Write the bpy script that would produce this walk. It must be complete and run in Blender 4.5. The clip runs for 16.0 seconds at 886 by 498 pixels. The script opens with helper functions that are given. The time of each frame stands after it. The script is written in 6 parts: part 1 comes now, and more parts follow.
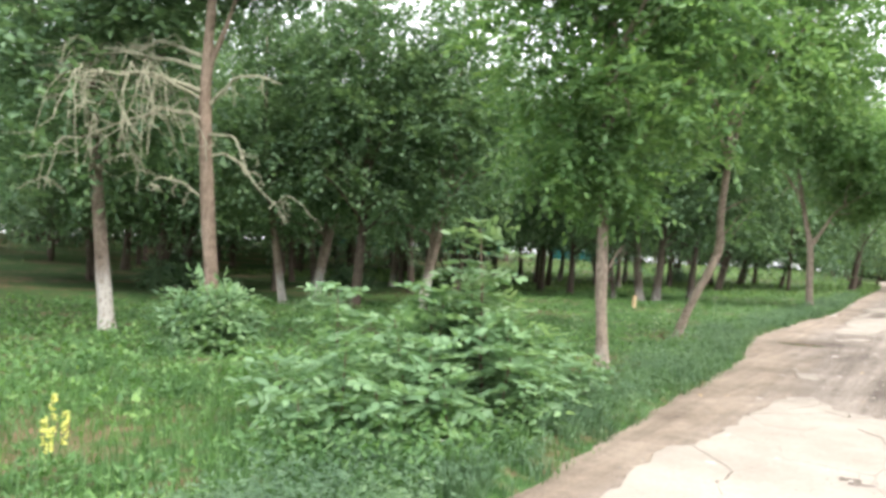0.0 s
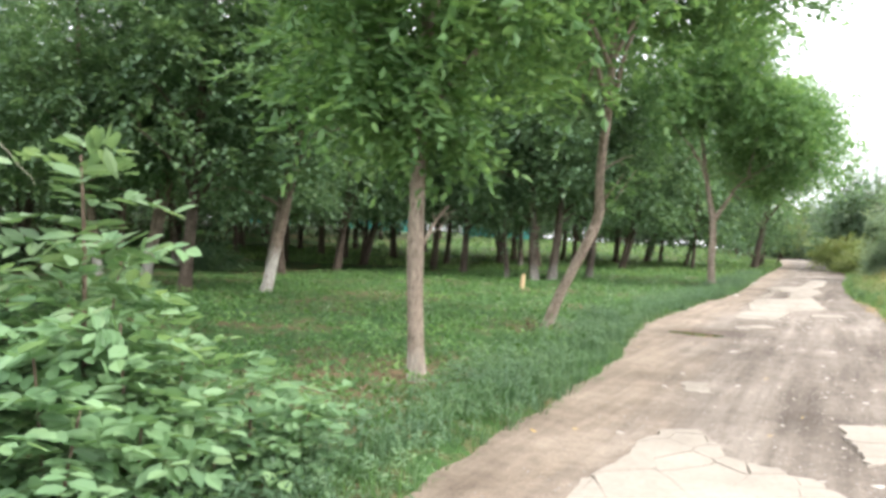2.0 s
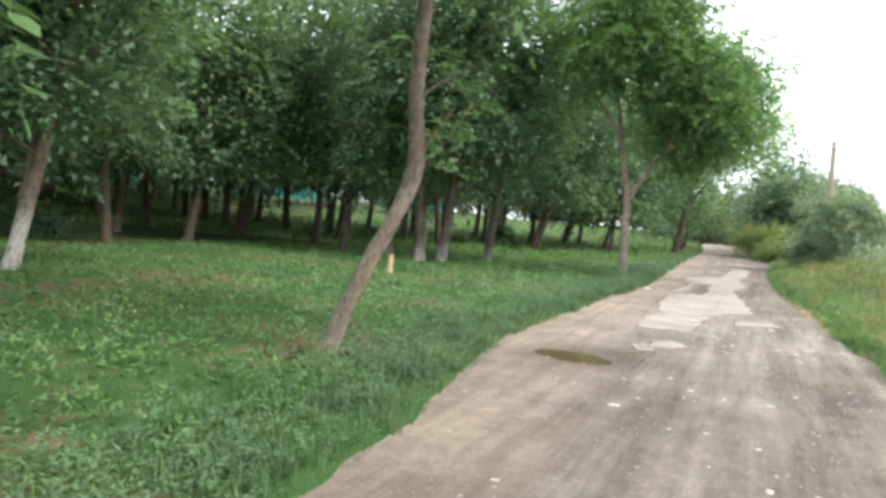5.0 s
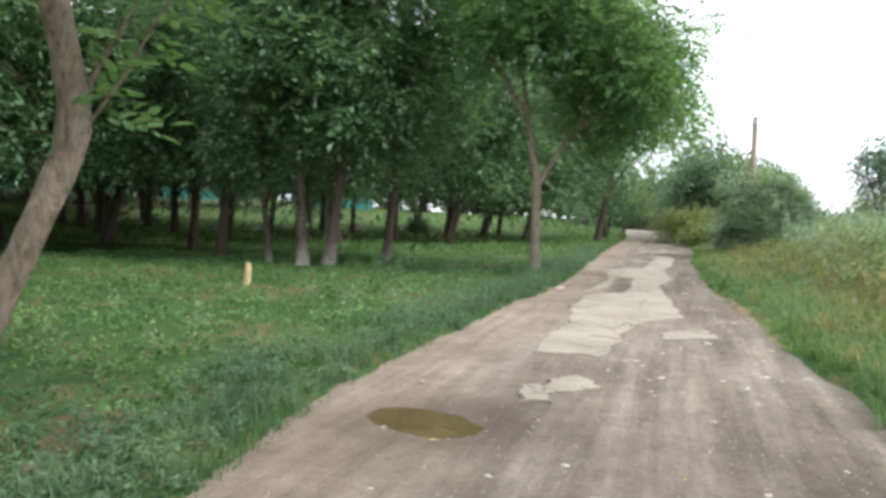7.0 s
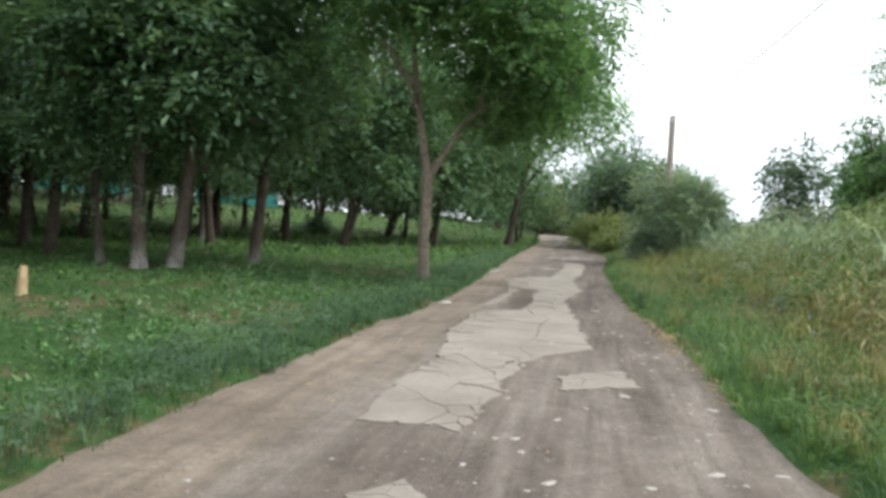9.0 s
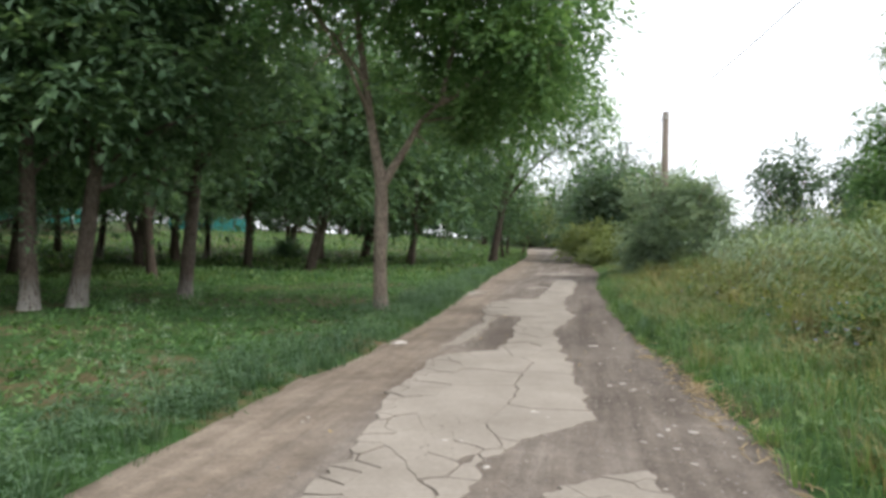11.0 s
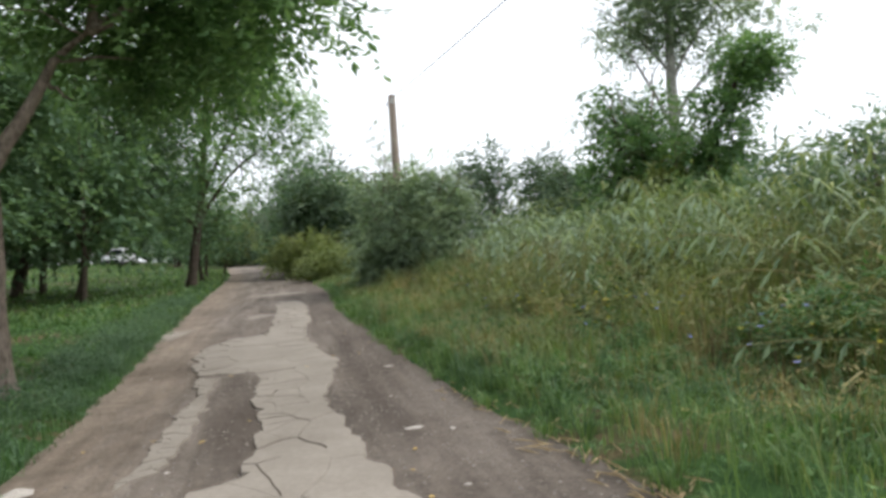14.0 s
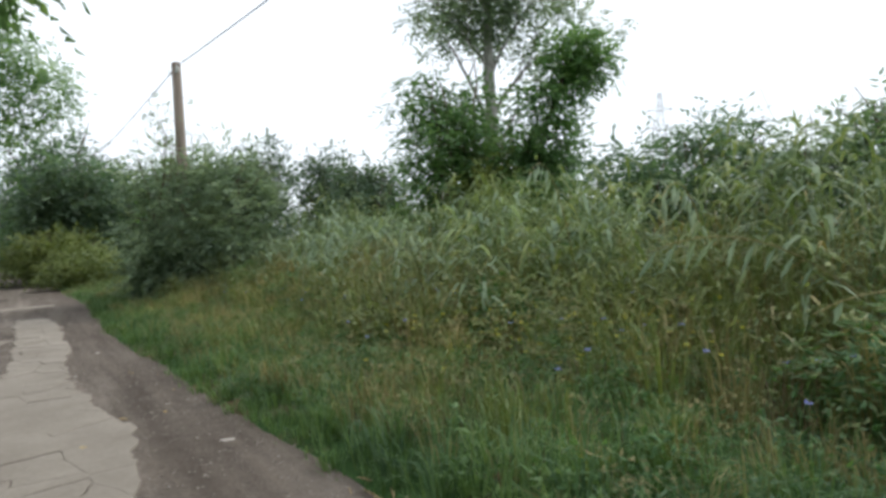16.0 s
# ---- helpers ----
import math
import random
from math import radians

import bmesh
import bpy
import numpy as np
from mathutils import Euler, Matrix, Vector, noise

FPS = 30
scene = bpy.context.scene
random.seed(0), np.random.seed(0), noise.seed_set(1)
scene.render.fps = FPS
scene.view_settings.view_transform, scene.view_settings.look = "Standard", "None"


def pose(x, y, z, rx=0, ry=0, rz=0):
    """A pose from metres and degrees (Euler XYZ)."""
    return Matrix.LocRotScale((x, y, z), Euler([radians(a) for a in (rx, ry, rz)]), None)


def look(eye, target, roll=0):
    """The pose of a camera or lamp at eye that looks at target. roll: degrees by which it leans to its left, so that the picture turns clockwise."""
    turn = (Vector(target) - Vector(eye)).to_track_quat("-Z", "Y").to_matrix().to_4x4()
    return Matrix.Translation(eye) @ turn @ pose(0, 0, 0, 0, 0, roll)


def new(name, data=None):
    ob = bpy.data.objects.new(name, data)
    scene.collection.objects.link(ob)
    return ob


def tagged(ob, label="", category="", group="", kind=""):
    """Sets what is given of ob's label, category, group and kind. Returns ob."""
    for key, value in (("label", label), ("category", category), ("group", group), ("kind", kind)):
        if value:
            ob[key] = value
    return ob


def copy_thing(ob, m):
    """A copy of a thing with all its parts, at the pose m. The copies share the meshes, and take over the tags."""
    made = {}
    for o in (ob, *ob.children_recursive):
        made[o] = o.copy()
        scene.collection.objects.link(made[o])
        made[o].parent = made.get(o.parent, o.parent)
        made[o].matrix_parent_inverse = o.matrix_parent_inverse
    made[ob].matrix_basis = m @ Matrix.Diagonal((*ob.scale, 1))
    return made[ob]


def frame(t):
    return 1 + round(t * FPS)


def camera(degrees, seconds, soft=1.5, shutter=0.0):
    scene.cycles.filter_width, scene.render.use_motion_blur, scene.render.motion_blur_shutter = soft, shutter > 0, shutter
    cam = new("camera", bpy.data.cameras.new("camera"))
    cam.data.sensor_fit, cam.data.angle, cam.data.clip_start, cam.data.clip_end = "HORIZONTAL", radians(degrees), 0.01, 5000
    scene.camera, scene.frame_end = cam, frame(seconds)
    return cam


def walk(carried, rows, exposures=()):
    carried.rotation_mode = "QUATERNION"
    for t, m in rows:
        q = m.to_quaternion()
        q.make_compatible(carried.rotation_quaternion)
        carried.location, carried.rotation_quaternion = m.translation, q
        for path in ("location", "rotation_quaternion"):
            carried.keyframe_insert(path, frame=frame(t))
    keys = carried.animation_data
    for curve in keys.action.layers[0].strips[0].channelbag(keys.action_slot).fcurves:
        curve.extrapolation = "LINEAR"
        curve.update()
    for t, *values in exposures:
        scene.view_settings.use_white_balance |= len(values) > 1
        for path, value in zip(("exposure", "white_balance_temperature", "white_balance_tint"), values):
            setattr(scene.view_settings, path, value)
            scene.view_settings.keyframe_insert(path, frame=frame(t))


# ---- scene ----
# ---- camera and walk ----
cam = camera(62.1, 16.0, soft=3.4)
PATH = [
    (0, (7.92, -0.444, 1.528), (7.421, 1.493, 1.559), 1.5),
    (0.5, (8.117, 0.438, 1.529), (7.573, 2.363, 1.544), 1.7),
    (1, (8.375, 1.328, 1.51), (7.877, 3.265, 1.537), 1.5),
    (1.5, (8.55, 2.183, 1.51), (8.138, 4.14, 1.522), 2.5),
    (2, (8.821, 3.035, 1.468), (8.532, 5.013, 1.445), 1.6),
    (2.5, (9.041, 3.879, 1.455), (8.794, 5.863, 1.421), 2.4),
    (3, (9.305, 4.683, 1.44), (9.086, 6.671, 1.391), 2.6),
    (3.5, (9.529, 5.428, 1.428), (9.352, 7.419, 1.353), 4.3),
    (4, (9.791, 6.151, 1.44), (9.642, 8.143, 1.348), 3.9),
    (6.5, (10.917, 9.997, 1.602), (10.921, 11.996, 1.526), 2.8),
    (7, (11.256, 10.8, 1.559), (11.338, 12.797, 1.466), 1.5),
    (7.5, (11.568, 11.627, 1.545), (11.729, 13.618, 1.444), 2.4),
    (8, (11.876, 12.4, 1.525), (12.15, 14.379, 1.43), 1.4),
    (8.5, (12.167, 13.161, 1.494), (12.465, 15.137, 1.407), 3.1),
    (11, (13.424, 16.731, 1.466), (13.752, 18.703, 1.436), 0.6),
    (11.5, (13.606, 17.497, 1.456), (13.962, 19.465, 1.427), 1.9),
    (12, (13.727, 18.269, 1.453), (14.117, 20.229, 1.374), -0.5),
    (12.5, (13.854, 19.059, 1.447), (14.341, 20.997, 1.376), -1.8),
    (13, (13.992, 19.879, 1.401), (14.749, 21.729, 1.334), -2.8),
    (13.5, (14.131, 20.641, 1.409), (15.034, 22.425, 1.372), -3.0),
    (14, (14.367, 21.446, 1.391), (15.444, 23.131, 1.376), -3.9),
    (14.5, (14.566, 22.184, 1.395), (15.791, 23.766, 1.393), -4.4),
    (15, (14.782, 22.925, 1.409), (16.156, 24.378, 1.402), -4.6),
    (15.5, (15.048, 23.626, 1.431), (16.519, 24.981, 1.413), -3.9),
    (16, (15.286, 24.361, 1.441), (16.827, 25.635, 1.396), -3.2),
]
EXPOSURES = [(0, 1.82, 6500, 12), (2, 1.86, 6450, 12), (4, 1.66, 6350, 10), (6.5, 1.36, 6300, 9), (8.5, 0.90, 6150, 8), (11, 0.76, 6350, 11), (13.5, 0.63, 6350, 11), (16, 0.31, 6200, 9)]
walk(cam, [(t, look(eye, target, roll)) for t, eye, target, roll in PATH], EXPOSURES)

# ---- sky and sun: a bright overcast afternoon ----
SUN_ELEVATION, SUN_AZIMUTH = radians(48), radians(115)
world = bpy.data.worlds.new("overcast_sky")
scene.world = world
world.use_nodes = True
wn, wl = world.node_tree.nodes, world.node_tree.links
sky = wn.new("ShaderNodeTexSky")
sky.sky_type, sky.sun_disc = "NISHITA", False
sky.sun_elevation, sky.sun_rotation = SUN_ELEVATION, SUN_AZIMUTH
cloud_noise = wn.new("ShaderNodeTexNoise")
cloud_noise.inputs["Scale"].default_value, cloud_noise.inputs["Detail"].default_value = 2.2, 5
cloud_ramp = wn.new("ShaderNodeValToRGB")
cloud_ramp.color_ramp.elements[0].position, cloud_ramp.color_ramp.elements[0].color = 0.3, (0.80, 0.80, 0.80, 1)
cloud_ramp.color_ramp.elements[1].position, cloud_ramp.color_ramp.elements[1].color = 0.6, (0.95, 0.95, 0.95, 1)
veil = wn.new("ShaderNodeMix")
veil.data_type = "RGBA"
wl.new(cloud_noise.outputs["Fac"], cloud_ramp.inputs["Fac"])
wl.new(cloud_ramp.outputs["Color"], veil.inputs[0])
wl.new(sky.outputs["Color"], veil.inputs[6])
veil.inputs[7].default_value = (10.4, 10.7, 11.1, 1)
wl.new(veil.outputs[2], wn["Background"].inputs["Color"])
wn["Background"].inputs["Strength"].default_value = 0.1
sun = new("sun", bpy.data.lights.new("sun", "SUN"))
sun.data.energy, sun.data.angle, sun.data.color = 1.3, radians(14), (1.0, 0.95, 0.87)
sun_way = Vector((math.sin(SUN_AZIMUTH) * math.cos(SUN_ELEVATION), math.cos(SUN_AZIMUTH) * math.cos(SUN_ELEVATION), math.sin(SUN_ELEVATION)))
sun.matrix_world = look(sun_way * 60, (0, 0, 0))


# ---- materials ----
class Nodes:
    """A node material being built."""

    def __init__(self, name):
        self.mat = bpy.data.materials.new(name)
        self.mat.use_nodes = True
        self.tree = self.mat.node_tree
        self.bsdf = self.tree.nodes["Principled BSDF"]
        self.out = self.tree.nodes["Material Output"]
        self.coord = None

    def add(self, kind, **values):
        n = self.tree.nodes.new(kind)
        for k, v in values.items():
            n.inputs[k.replace("_", " ")].default_value = v
        return n

    def link(self, a, b):
        self.tree.links.new(a, b)

    def place(self, space="Object"):
        if space == "World":
            return self.add("ShaderNodeNewGeometry").outputs["Position"]
        if self.coord is None:
            self.coord = self.add("ShaderNodeTexCoord")
        return self.coord.outputs[space]

    def noise(self, scale, detail=4, rough=0.55, space="Object", stretch=None):
        n = self.add("ShaderNodeTexNoise", Scale=scale, Detail=detail, Roughness=rough)
        src = self.place(space)
        if stretch:
            m = self.add("ShaderNodeMapping", Scale=stretch)
            self.link(src, m.inputs["Vector"])
            src = m.outputs["Vector"]
        self.link(src, n.inputs["Vector"])
        return n.outputs["Fac"]

    def ramp(self, fac, *stops):
        n = self.add("ShaderNodeValToRGB")
        els = n.color_ramp.elements
        while len(els) < len(stops):
            els.new(0.5)
        for e, (p, c) in zip(els, stops):
            e.position, e.color = p, (*c, 1)
        self.link(fac, n.inputs["Fac"])
        return n.outputs["Color"]

    def mix(self, fac, a, b, blend="MIX"):
        n = self.add("ShaderNodeMix")
        n.data_type, n.blend_type = "RGBA", blend
        for src, at in ((fac, 0), (a, 6), (b, 7)):
            if isinstance(src, (int, float)):
                n.inputs[at].default_value = src
            elif isinstance(src, tuple):
                n.inputs[at].default_value = (*src, 1)
            else:
                self.link(src, n.inputs[at])
        return n.outputs[2]

    def math(self, op, a, b):
        n = self.add("ShaderNodeMath")
        n.operation = op
        for src, at in ((a, 0), (b, 1)):
            if isinstance(src, (int, float)):
                n.inputs[at].default_value = src
            else:
                self.link(src, n.inputs[at])
        return n.outputs[0]

    def bump(self, height, strength=0.4, distance=0.02):
        n = self.add("ShaderNodeBump", Strength=strength, Distance=distance)
        self.link(height, n.inputs["Height"])
        self.link(n.outputs["Normal"], self.bsdf.inputs["Normal"])

    def done(self, color, rough=0.8, spec=0.3):
        if isinstance(color, tuple):
            self.bsdf.inputs["Base Color"].default_value = (*color, 1)
        else:
            self.link(color, self.bsdf.inputs["Base Color"])
        self.bsdf.inputs["Roughness"].default_value = rough
        self.bsdf.inputs["Specular IOR Level"].default_value = spec
        return self.mat


def leaf_material(name, dark, mid, light, through_light=0.35, rough=0.5, spec=0.35):
    """Leaves that differ one from another and let some light through."""
    n = Nodes(name)
    geo = n.add("ShaderNodeNewGeometry")
    own = n.ramp(geo.outputs["Random Per Island"], (0.0, dark), (0.55, mid), (1.0, light))
    patch = n.noise(0.9, 4, 0.6)
    col = n.mix(0.3, own, mid)
    col = n.mix(1.0, col, n.ramp(patch, (0.32, (0.66, 0.72, 0.74)), (0.5, (1.0, 1.0, 1.0)), (0.68, (1.34, 1.27, 1.12))), "MULTIPLY")
    n.done(col, rough, spec)
    glow = n.add("ShaderNodeBsdfTranslucent")
    n.link(n.mix(1.0, col, (1.0, 1.0, 0.62), "MULTIPLY"), glow.inputs["Color"])
    both = n.add("ShaderNodeMixShader")
    both.inputs[0].default_value = through_light
    n.link(n.bsdf.outputs[0], both.inputs[1])
    n.link(glow.outputs[0], both.inputs[2])
    n.link(both.outputs[0], n.out.inputs["Surface"])
    return n.mat


def bark_material(name, dark, light, limewash=0.0):
    """Furrowed bark; the foot may carry a worn coat of limewash up to that height."""
    n = Nodes(name)
    furrow = n.noise(24, 7, 0.68, stretch=(1, 1, 0.4))
    blotch = n.noise(3.2, 5, 0.6)
    rings = n.noise(5, 4, 0.6, stretch=(0.25, 0.25, 1.6))
    col = n.ramp(furrow, (0.30, tuple(0.62 * v for v in dark)), (0.44, tuple(0.6 * a + 0.4 * b for a, b in zip(dark, light))), (0.68, light))
    col = n.mix(0.55, col, n.ramp(blotch, (0.34, (0.66, 0.64, 0.60)), (0.52, (1.0, 1.0, 1.0)), (0.68, (1.28, 1.28, 1.24))), "MULTIPLY")
    col = n.mix(0.4, col, n.ramp(rings, (0.36, (0.62, 0.60, 0.58)), (0.5, (1.0, 1.0, 1.0))), "MULTIPLY")
    if limewash:
        sep = n.add("ShaderNodeSeparateXYZ")
        n.link(n.place(), sep.inputs[0])
        wear = n.noise(7, 5, 0.65, stretch=(1, 1, 0.35))
        edge = n.add("ShaderNodeMapRange")
        n.link(n.math("ADD", sep.outputs["Z"], n.math("MULTIPLY", wear, 0.9)), edge.inputs["Value"])
        for k, v in (("From Min", limewash + 0.75), ("From Max", limewash + 0.1), ("To Min", 0.0), ("To Max", 0.8 if limewash > 0.9 else 0.66)):
            edge.inputs[k].default_value = v
        flake = n.ramp(n.noise(22, 4, 0.6, stretch=(1, 1, 0.3)), (0.36, (0.1, 0.1, 0.1)), (0.5, (1, 1, 1)))
        col = n.mix(n.math("MULTIPLY", edge.outputs[0], flake), col, (0.56, 0.53, 0.48))
    n.bump(n.math("ADD", furrow, n.math("MULTIPLY", n.noise(45, 4, 0.7, stretch=(1, 1, 0.3)), 0.4)), 0.9, 0.05)
    return n.done(col, 0.9, 0.15)


def ground_material():
    n = Nodes("weedy_soil")
    big = n.noise(0.35, 4)
    small = n.noise(3.2, 6, 0.65)
    fine = n.noise(26, 5, 0.7)
    soil = n.ramp(fine, (0.3, (0.085, 0.055, 0.032)), (0.7, (0.21, 0.145, 0.088)))
    green = n.ramp(fine, (0.3, (0.022, 0.050, 0.016)), (0.7, (0.062, 0.122, 0.036)))
    where = n.ramp(n.math("ADD", n.math("MULTIPLY", big, 0.5), n.math("MULTIPLY", small, 0.5)), (0.39, (0, 0, 0)), (0.51, (1, 1, 1)))
    n.bump(small, 0.6, 0.06)
    return n.done(n.mix(where, soil, green), 0.95, 0.1)


def road_material():
    """Packed dirt: sandy along the one edge, grey-brown and stony in the middle, with long tyre streaks."""
    n = Nodes("packed_dirt")
    across = n.add("ShaderNodeAttribute")
    across.attribute_name = "across"
    damp = n.add("ShaderNodeAttribute")
    damp.attribute_name = "damp"
    aligned = n.add("ShaderNodeMapping", Rotation=(0, 0, radians(20)))
    n.link(n.place(), aligned.inputs["Vector"])
    turn = n.add("ShaderNodeMapping", Scale=(2.2, 0.20, 1))
    n.link(aligned.outputs[0], turn.inputs["Vector"])
    streak = n.add("ShaderNodeTexNoise", Scale=1.0, Detail=5.0, Roughness=0.6)
    n.link(turn.outputs[0], streak.inputs["Vector"])
    patch = n.noise(0.75, 5, 0.6)
    grit = n.noise(38, 5, 0.75)
    grey = n.ramp(n.math("ADD", n.math("MULTIPLY", streak.outputs["Fac"], 0.62), n.math("MULTIPLY", patch, 0.38)),
                  (0.38, (0.112, 0.092, 0.076)), (0.5, (0.182, 0.153, 0.128)), (0.62, (0.272, 0.235, 0.200)))
    sand = n.ramp(patch, (0.35, (0.180, 0.143, 0.110)), (0.65, (0.305, 0.250, 0.198)))
    side = n.ramp(n.math("ADD", across.outputs["Fac"], n.math("MULTIPLY", n.math("SUBTRACT", streak.outputs["Fac"], 0.5), 0.5)),
                  (0.14, (1, 1, 1)), (0.34, (0, 0, 0)))
    col = n.mix(side, grey, sand)
    rut = n.add("ShaderNodeTexNoise", Scale=1.0, Detail=4.0, Roughness=0.6)
    groove = n.add("ShaderNodeMapping", Scale=(6.5, 0.35, 1))
    n.link(aligned.outputs[0], groove.inputs["Vector"])
    n.link(groove.outputs[0], rut.inputs["Vector"])
    col = n.mix(0.5, col, n.ramp(rut.outputs["Fac"], (0.36, (0.66, 0.64, 0.62)), (0.5, (1.0, 1.0, 1.0)), (0.66, (1.26, 1.25, 1.22))), "MULTIPLY")
    clod = n.noise(5.5, 5, 0.7)
    col = n.mix(0.36, col, n.ramp(clod, (0.34, (0.55, 0.54, 0.53)), (0.5, (1.0, 1.0, 1.0)), (0.68, (1.4, 1.4, 1.4))), "MULTIPLY")
    col = n.mix(0.5, col, n.ramp(grit, (0.3, (0.45, 0.45, 0.45)), (0.7, (1.5, 1.45, 1.4))), "MULTIPLY")
    wet = n.ramp(n.math("ADD", damp.outputs["Fac"], n.math("MULTIPLY", n.math("SUBTRACT", patch, 0.5), 0.6)), (0.3, (0, 0, 0)), (0.7, (1, 1, 1)))
    col = n.mix(n.math("MULTIPLY", wet, 0.5), col, (0.075, 0.056, 0.044))
    n.bump(n.math("ADD", grit, n.math("MULTIPLY", clod, 1.5)), 0.7, 0.025)
    return n.done(col, 0.92, 0.2)


def slab_material():
    n = Nodes("worn_pale_concrete")
    info = n.add("ShaderNodeObjectInfo")
    blot = n.noise(1.1, 5, 0.6, space="World")
    fine = n.noise(30, 5, 0.7, space="World")
    base = n.ramp(blot, (0.3, (0.245, 0.212, 0.175)), (0.7, (0.35, 0.306, 0.257)))
    base = n.mix(0.03, base, n.ramp(info.outputs["Random"], (0.0, (0.26, 0.23, 0.20)), (1.0, (0.42, 0.38, 0.335))))
    base = n.mix(0.3, base, n.ramp(fine, (0.3, (0.55, 0.55, 0.55)), (0.7, (1.35, 1.35, 1.35))), "MULTIPLY")
    n.bump(fine, 0.35, 0.006)
    return n.done(base, 0.88, 0.2)


def water_material():
    n = Nodes("muddy_water")
    n.bsdf.inputs["IOR"].default_value = 1.33
    n.bump(n.noise(9, 2), 0.03, 0.01)
    return n.done(n.ramp(n.noise(3, 3), (0.35, (0.075, 0.056, 0.026)), (0.7, (0.125, 0.096, 0.046))), 0.06, 0.5)


def plain_material(name, dark, light, scale=8, rough=0.8, metal=0.0, spec=0.3, stretch=None):
    n = Nodes(name)
    f = n.noise(scale, 5, 0.6, stretch=stretch)
    n.bsdf.inputs["Metallic"].default_value = metal
    n.bump(f, 0.25, 0.01)
    return n.done(n.ramp(f, (0.3, dark), (0.7, light)), rough, spec)


M_GROUND, M_ROAD, M_SLAB, M_WATER = ground_material(), road_material(), slab_material(), water_material()
M_BARK = bark_material("brown_bark", (0.095, 0.068, 0.050), (0.27, 0.205, 0.155))
M_BARK_PALE = bark_material("pale_brown_bark", (0.15, 0.108, 0.080), (0.32, 0.245, 0.190), 0.12)
M_BARK_TAN = bark_material("grey_tan_bark", (0.145, 0.112, 0.086), (0.37, 0.300, 0.238), 0.12)
M_BARK_LIME = bark_material("limewashed_bark", (0.070, 0.052, 0.040), (0.18, 0.145, 0.118), 0.35)
M_BARK_DARK = bark_material("dark_bark", (0.050, 0.038, 0.029), (0.15, 0.118, 0.094), 0.0)
M_BARK_WHITE = bark_material("whitewashed_bark", (0.12, 0.09, 0.068), (0.30, 0.235, 0.185), 1.25)
M_TWIG = bark_material("lichen_twig", (0.20, 0.19, 0.14), (0.46, 0.45, 0.32))
M_POPLAR = bark_material("grey_poplar_bark", (0.24, 0.23, 0.205), (0.50, 0.48, 0.44))
M_LEAF = leaf_material("fresh_leaf", (0.082, 0.166, 0.070), (0.160, 0.285, 0.118), (0.250, 0.390, 0.172), 0.56)
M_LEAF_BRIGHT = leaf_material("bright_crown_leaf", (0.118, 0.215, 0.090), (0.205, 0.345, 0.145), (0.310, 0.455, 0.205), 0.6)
M_LEAF_WOOD = leaf_material("woodland_leaf", (0.078, 0.142, 0.080), (0.142, 0.238, 0.132), (0.222, 0.336, 0.194), 0.5)
M_LEAF_GREY = leaf_material("silvery_leaf", (0.155, 0.222, 0.146), (0.275, 0.365, 0.240), (0.425, 0.525, 0.370), 0.5)
M_LEAF_SAPLING = leaf_material("sapling_leaf", (0.108, 0.198, 0.100), (0.190, 0.318, 0.160), (0.302, 0.442, 0.238), 0.45)
M_LEAF_SHOOT = leaf_material("young_shoot_leaf", (0.115, 0.190, 0.090), (0.195, 0.295, 0.150), (0.30, 0.40, 0.23), 0.45)
M_LEAF_YELLOW = leaf_material("yellow_green_leaf", (0.121, 0.156, 0.042), (0.201, 0.254, 0.078), (0.310, 0.351, 0.126), 0.35)
M_LEAF_FAR = leaf_material("distant_leaf", (0.054, 0.098, 0.058), (0.106, 0.166, 0.098), (0.178, 0.244, 0.156), 0.4)
M_GRASS = leaf_material("verge_grass", (0.046, 0.110, 0.036), (0.090, 0.190, 0.060), (0.168, 0.280, 0.105), 0.45)
M_GRASS_LIGHT = leaf_material("bright_grass", (0.086, 0.160, 0.052), (0.148, 0.250, 0.088), (0.245, 0.345, 0.150), 0.45)
M_WEED = leaf_material("lawn_weed", (0.052, 0.124, 0.040), (0.112, 0.225, 0.072), (0.225, 0.355, 0.132), 0.42)
M_VERGE = leaf_material("verge_weed", (0.058, 0.118, 0.058), (0.112, 0.196, 0.100), (0.190, 0.290, 0.160), 0.4)
M_DRY = leaf_material("dry_grass", (0.167, 0.147, 0.061), (0.297, 0.258, 0.116), (0.493, 0.427, 0.217), 0.25, 0.7, 0.2)
M_BROWN = leaf_material("dead_stalk", (0.085, 0.058, 0.034), (0.165, 0.118, 0.070), (0.270, 0.200, 0.125), 0.2, 0.8, 0.15)
M_OLIVE = leaf_material("olive_weed", (0.112, 0.150, 0.056), (0.215, 0.262, 0.100), (0.360, 0.395, 0.170), 0.4)
M_REED = leaf_material("reed_leaf", (0.105, 0.160, 0.056), (0.210, 0.280, 0.104), (0.410, 0.440, 0.215), 0.4)
M_REED_PALE = leaf_material("pale_reed_leaf", (0.150, 0.215, 0.125), (0.250, 0.335, 0.205), (0.380, 0.460, 0.310), 0.35)
M_STONE = plain_material("pale_stone", (0.33, 0.29, 0.25), (0.58, 0.53, 0.47), 18, 0.85)
M_STRAW = plain_material("straw", (0.30, 0.215, 0.110), (0.50, 0.385, 0.225), 20, 0.8)
M_FALLEN = plain_material("fallen_leaf", (0.42, 0.25, 0.07), (0.60, 0.44, 0.16), 30, 0.7)
M_STUMP = plain_material("bare_wood", (0.36, 0.25, 0.13), (0.58, 0.44, 0.26), 9, 0.8, stretch=(1, 1, 0.15))
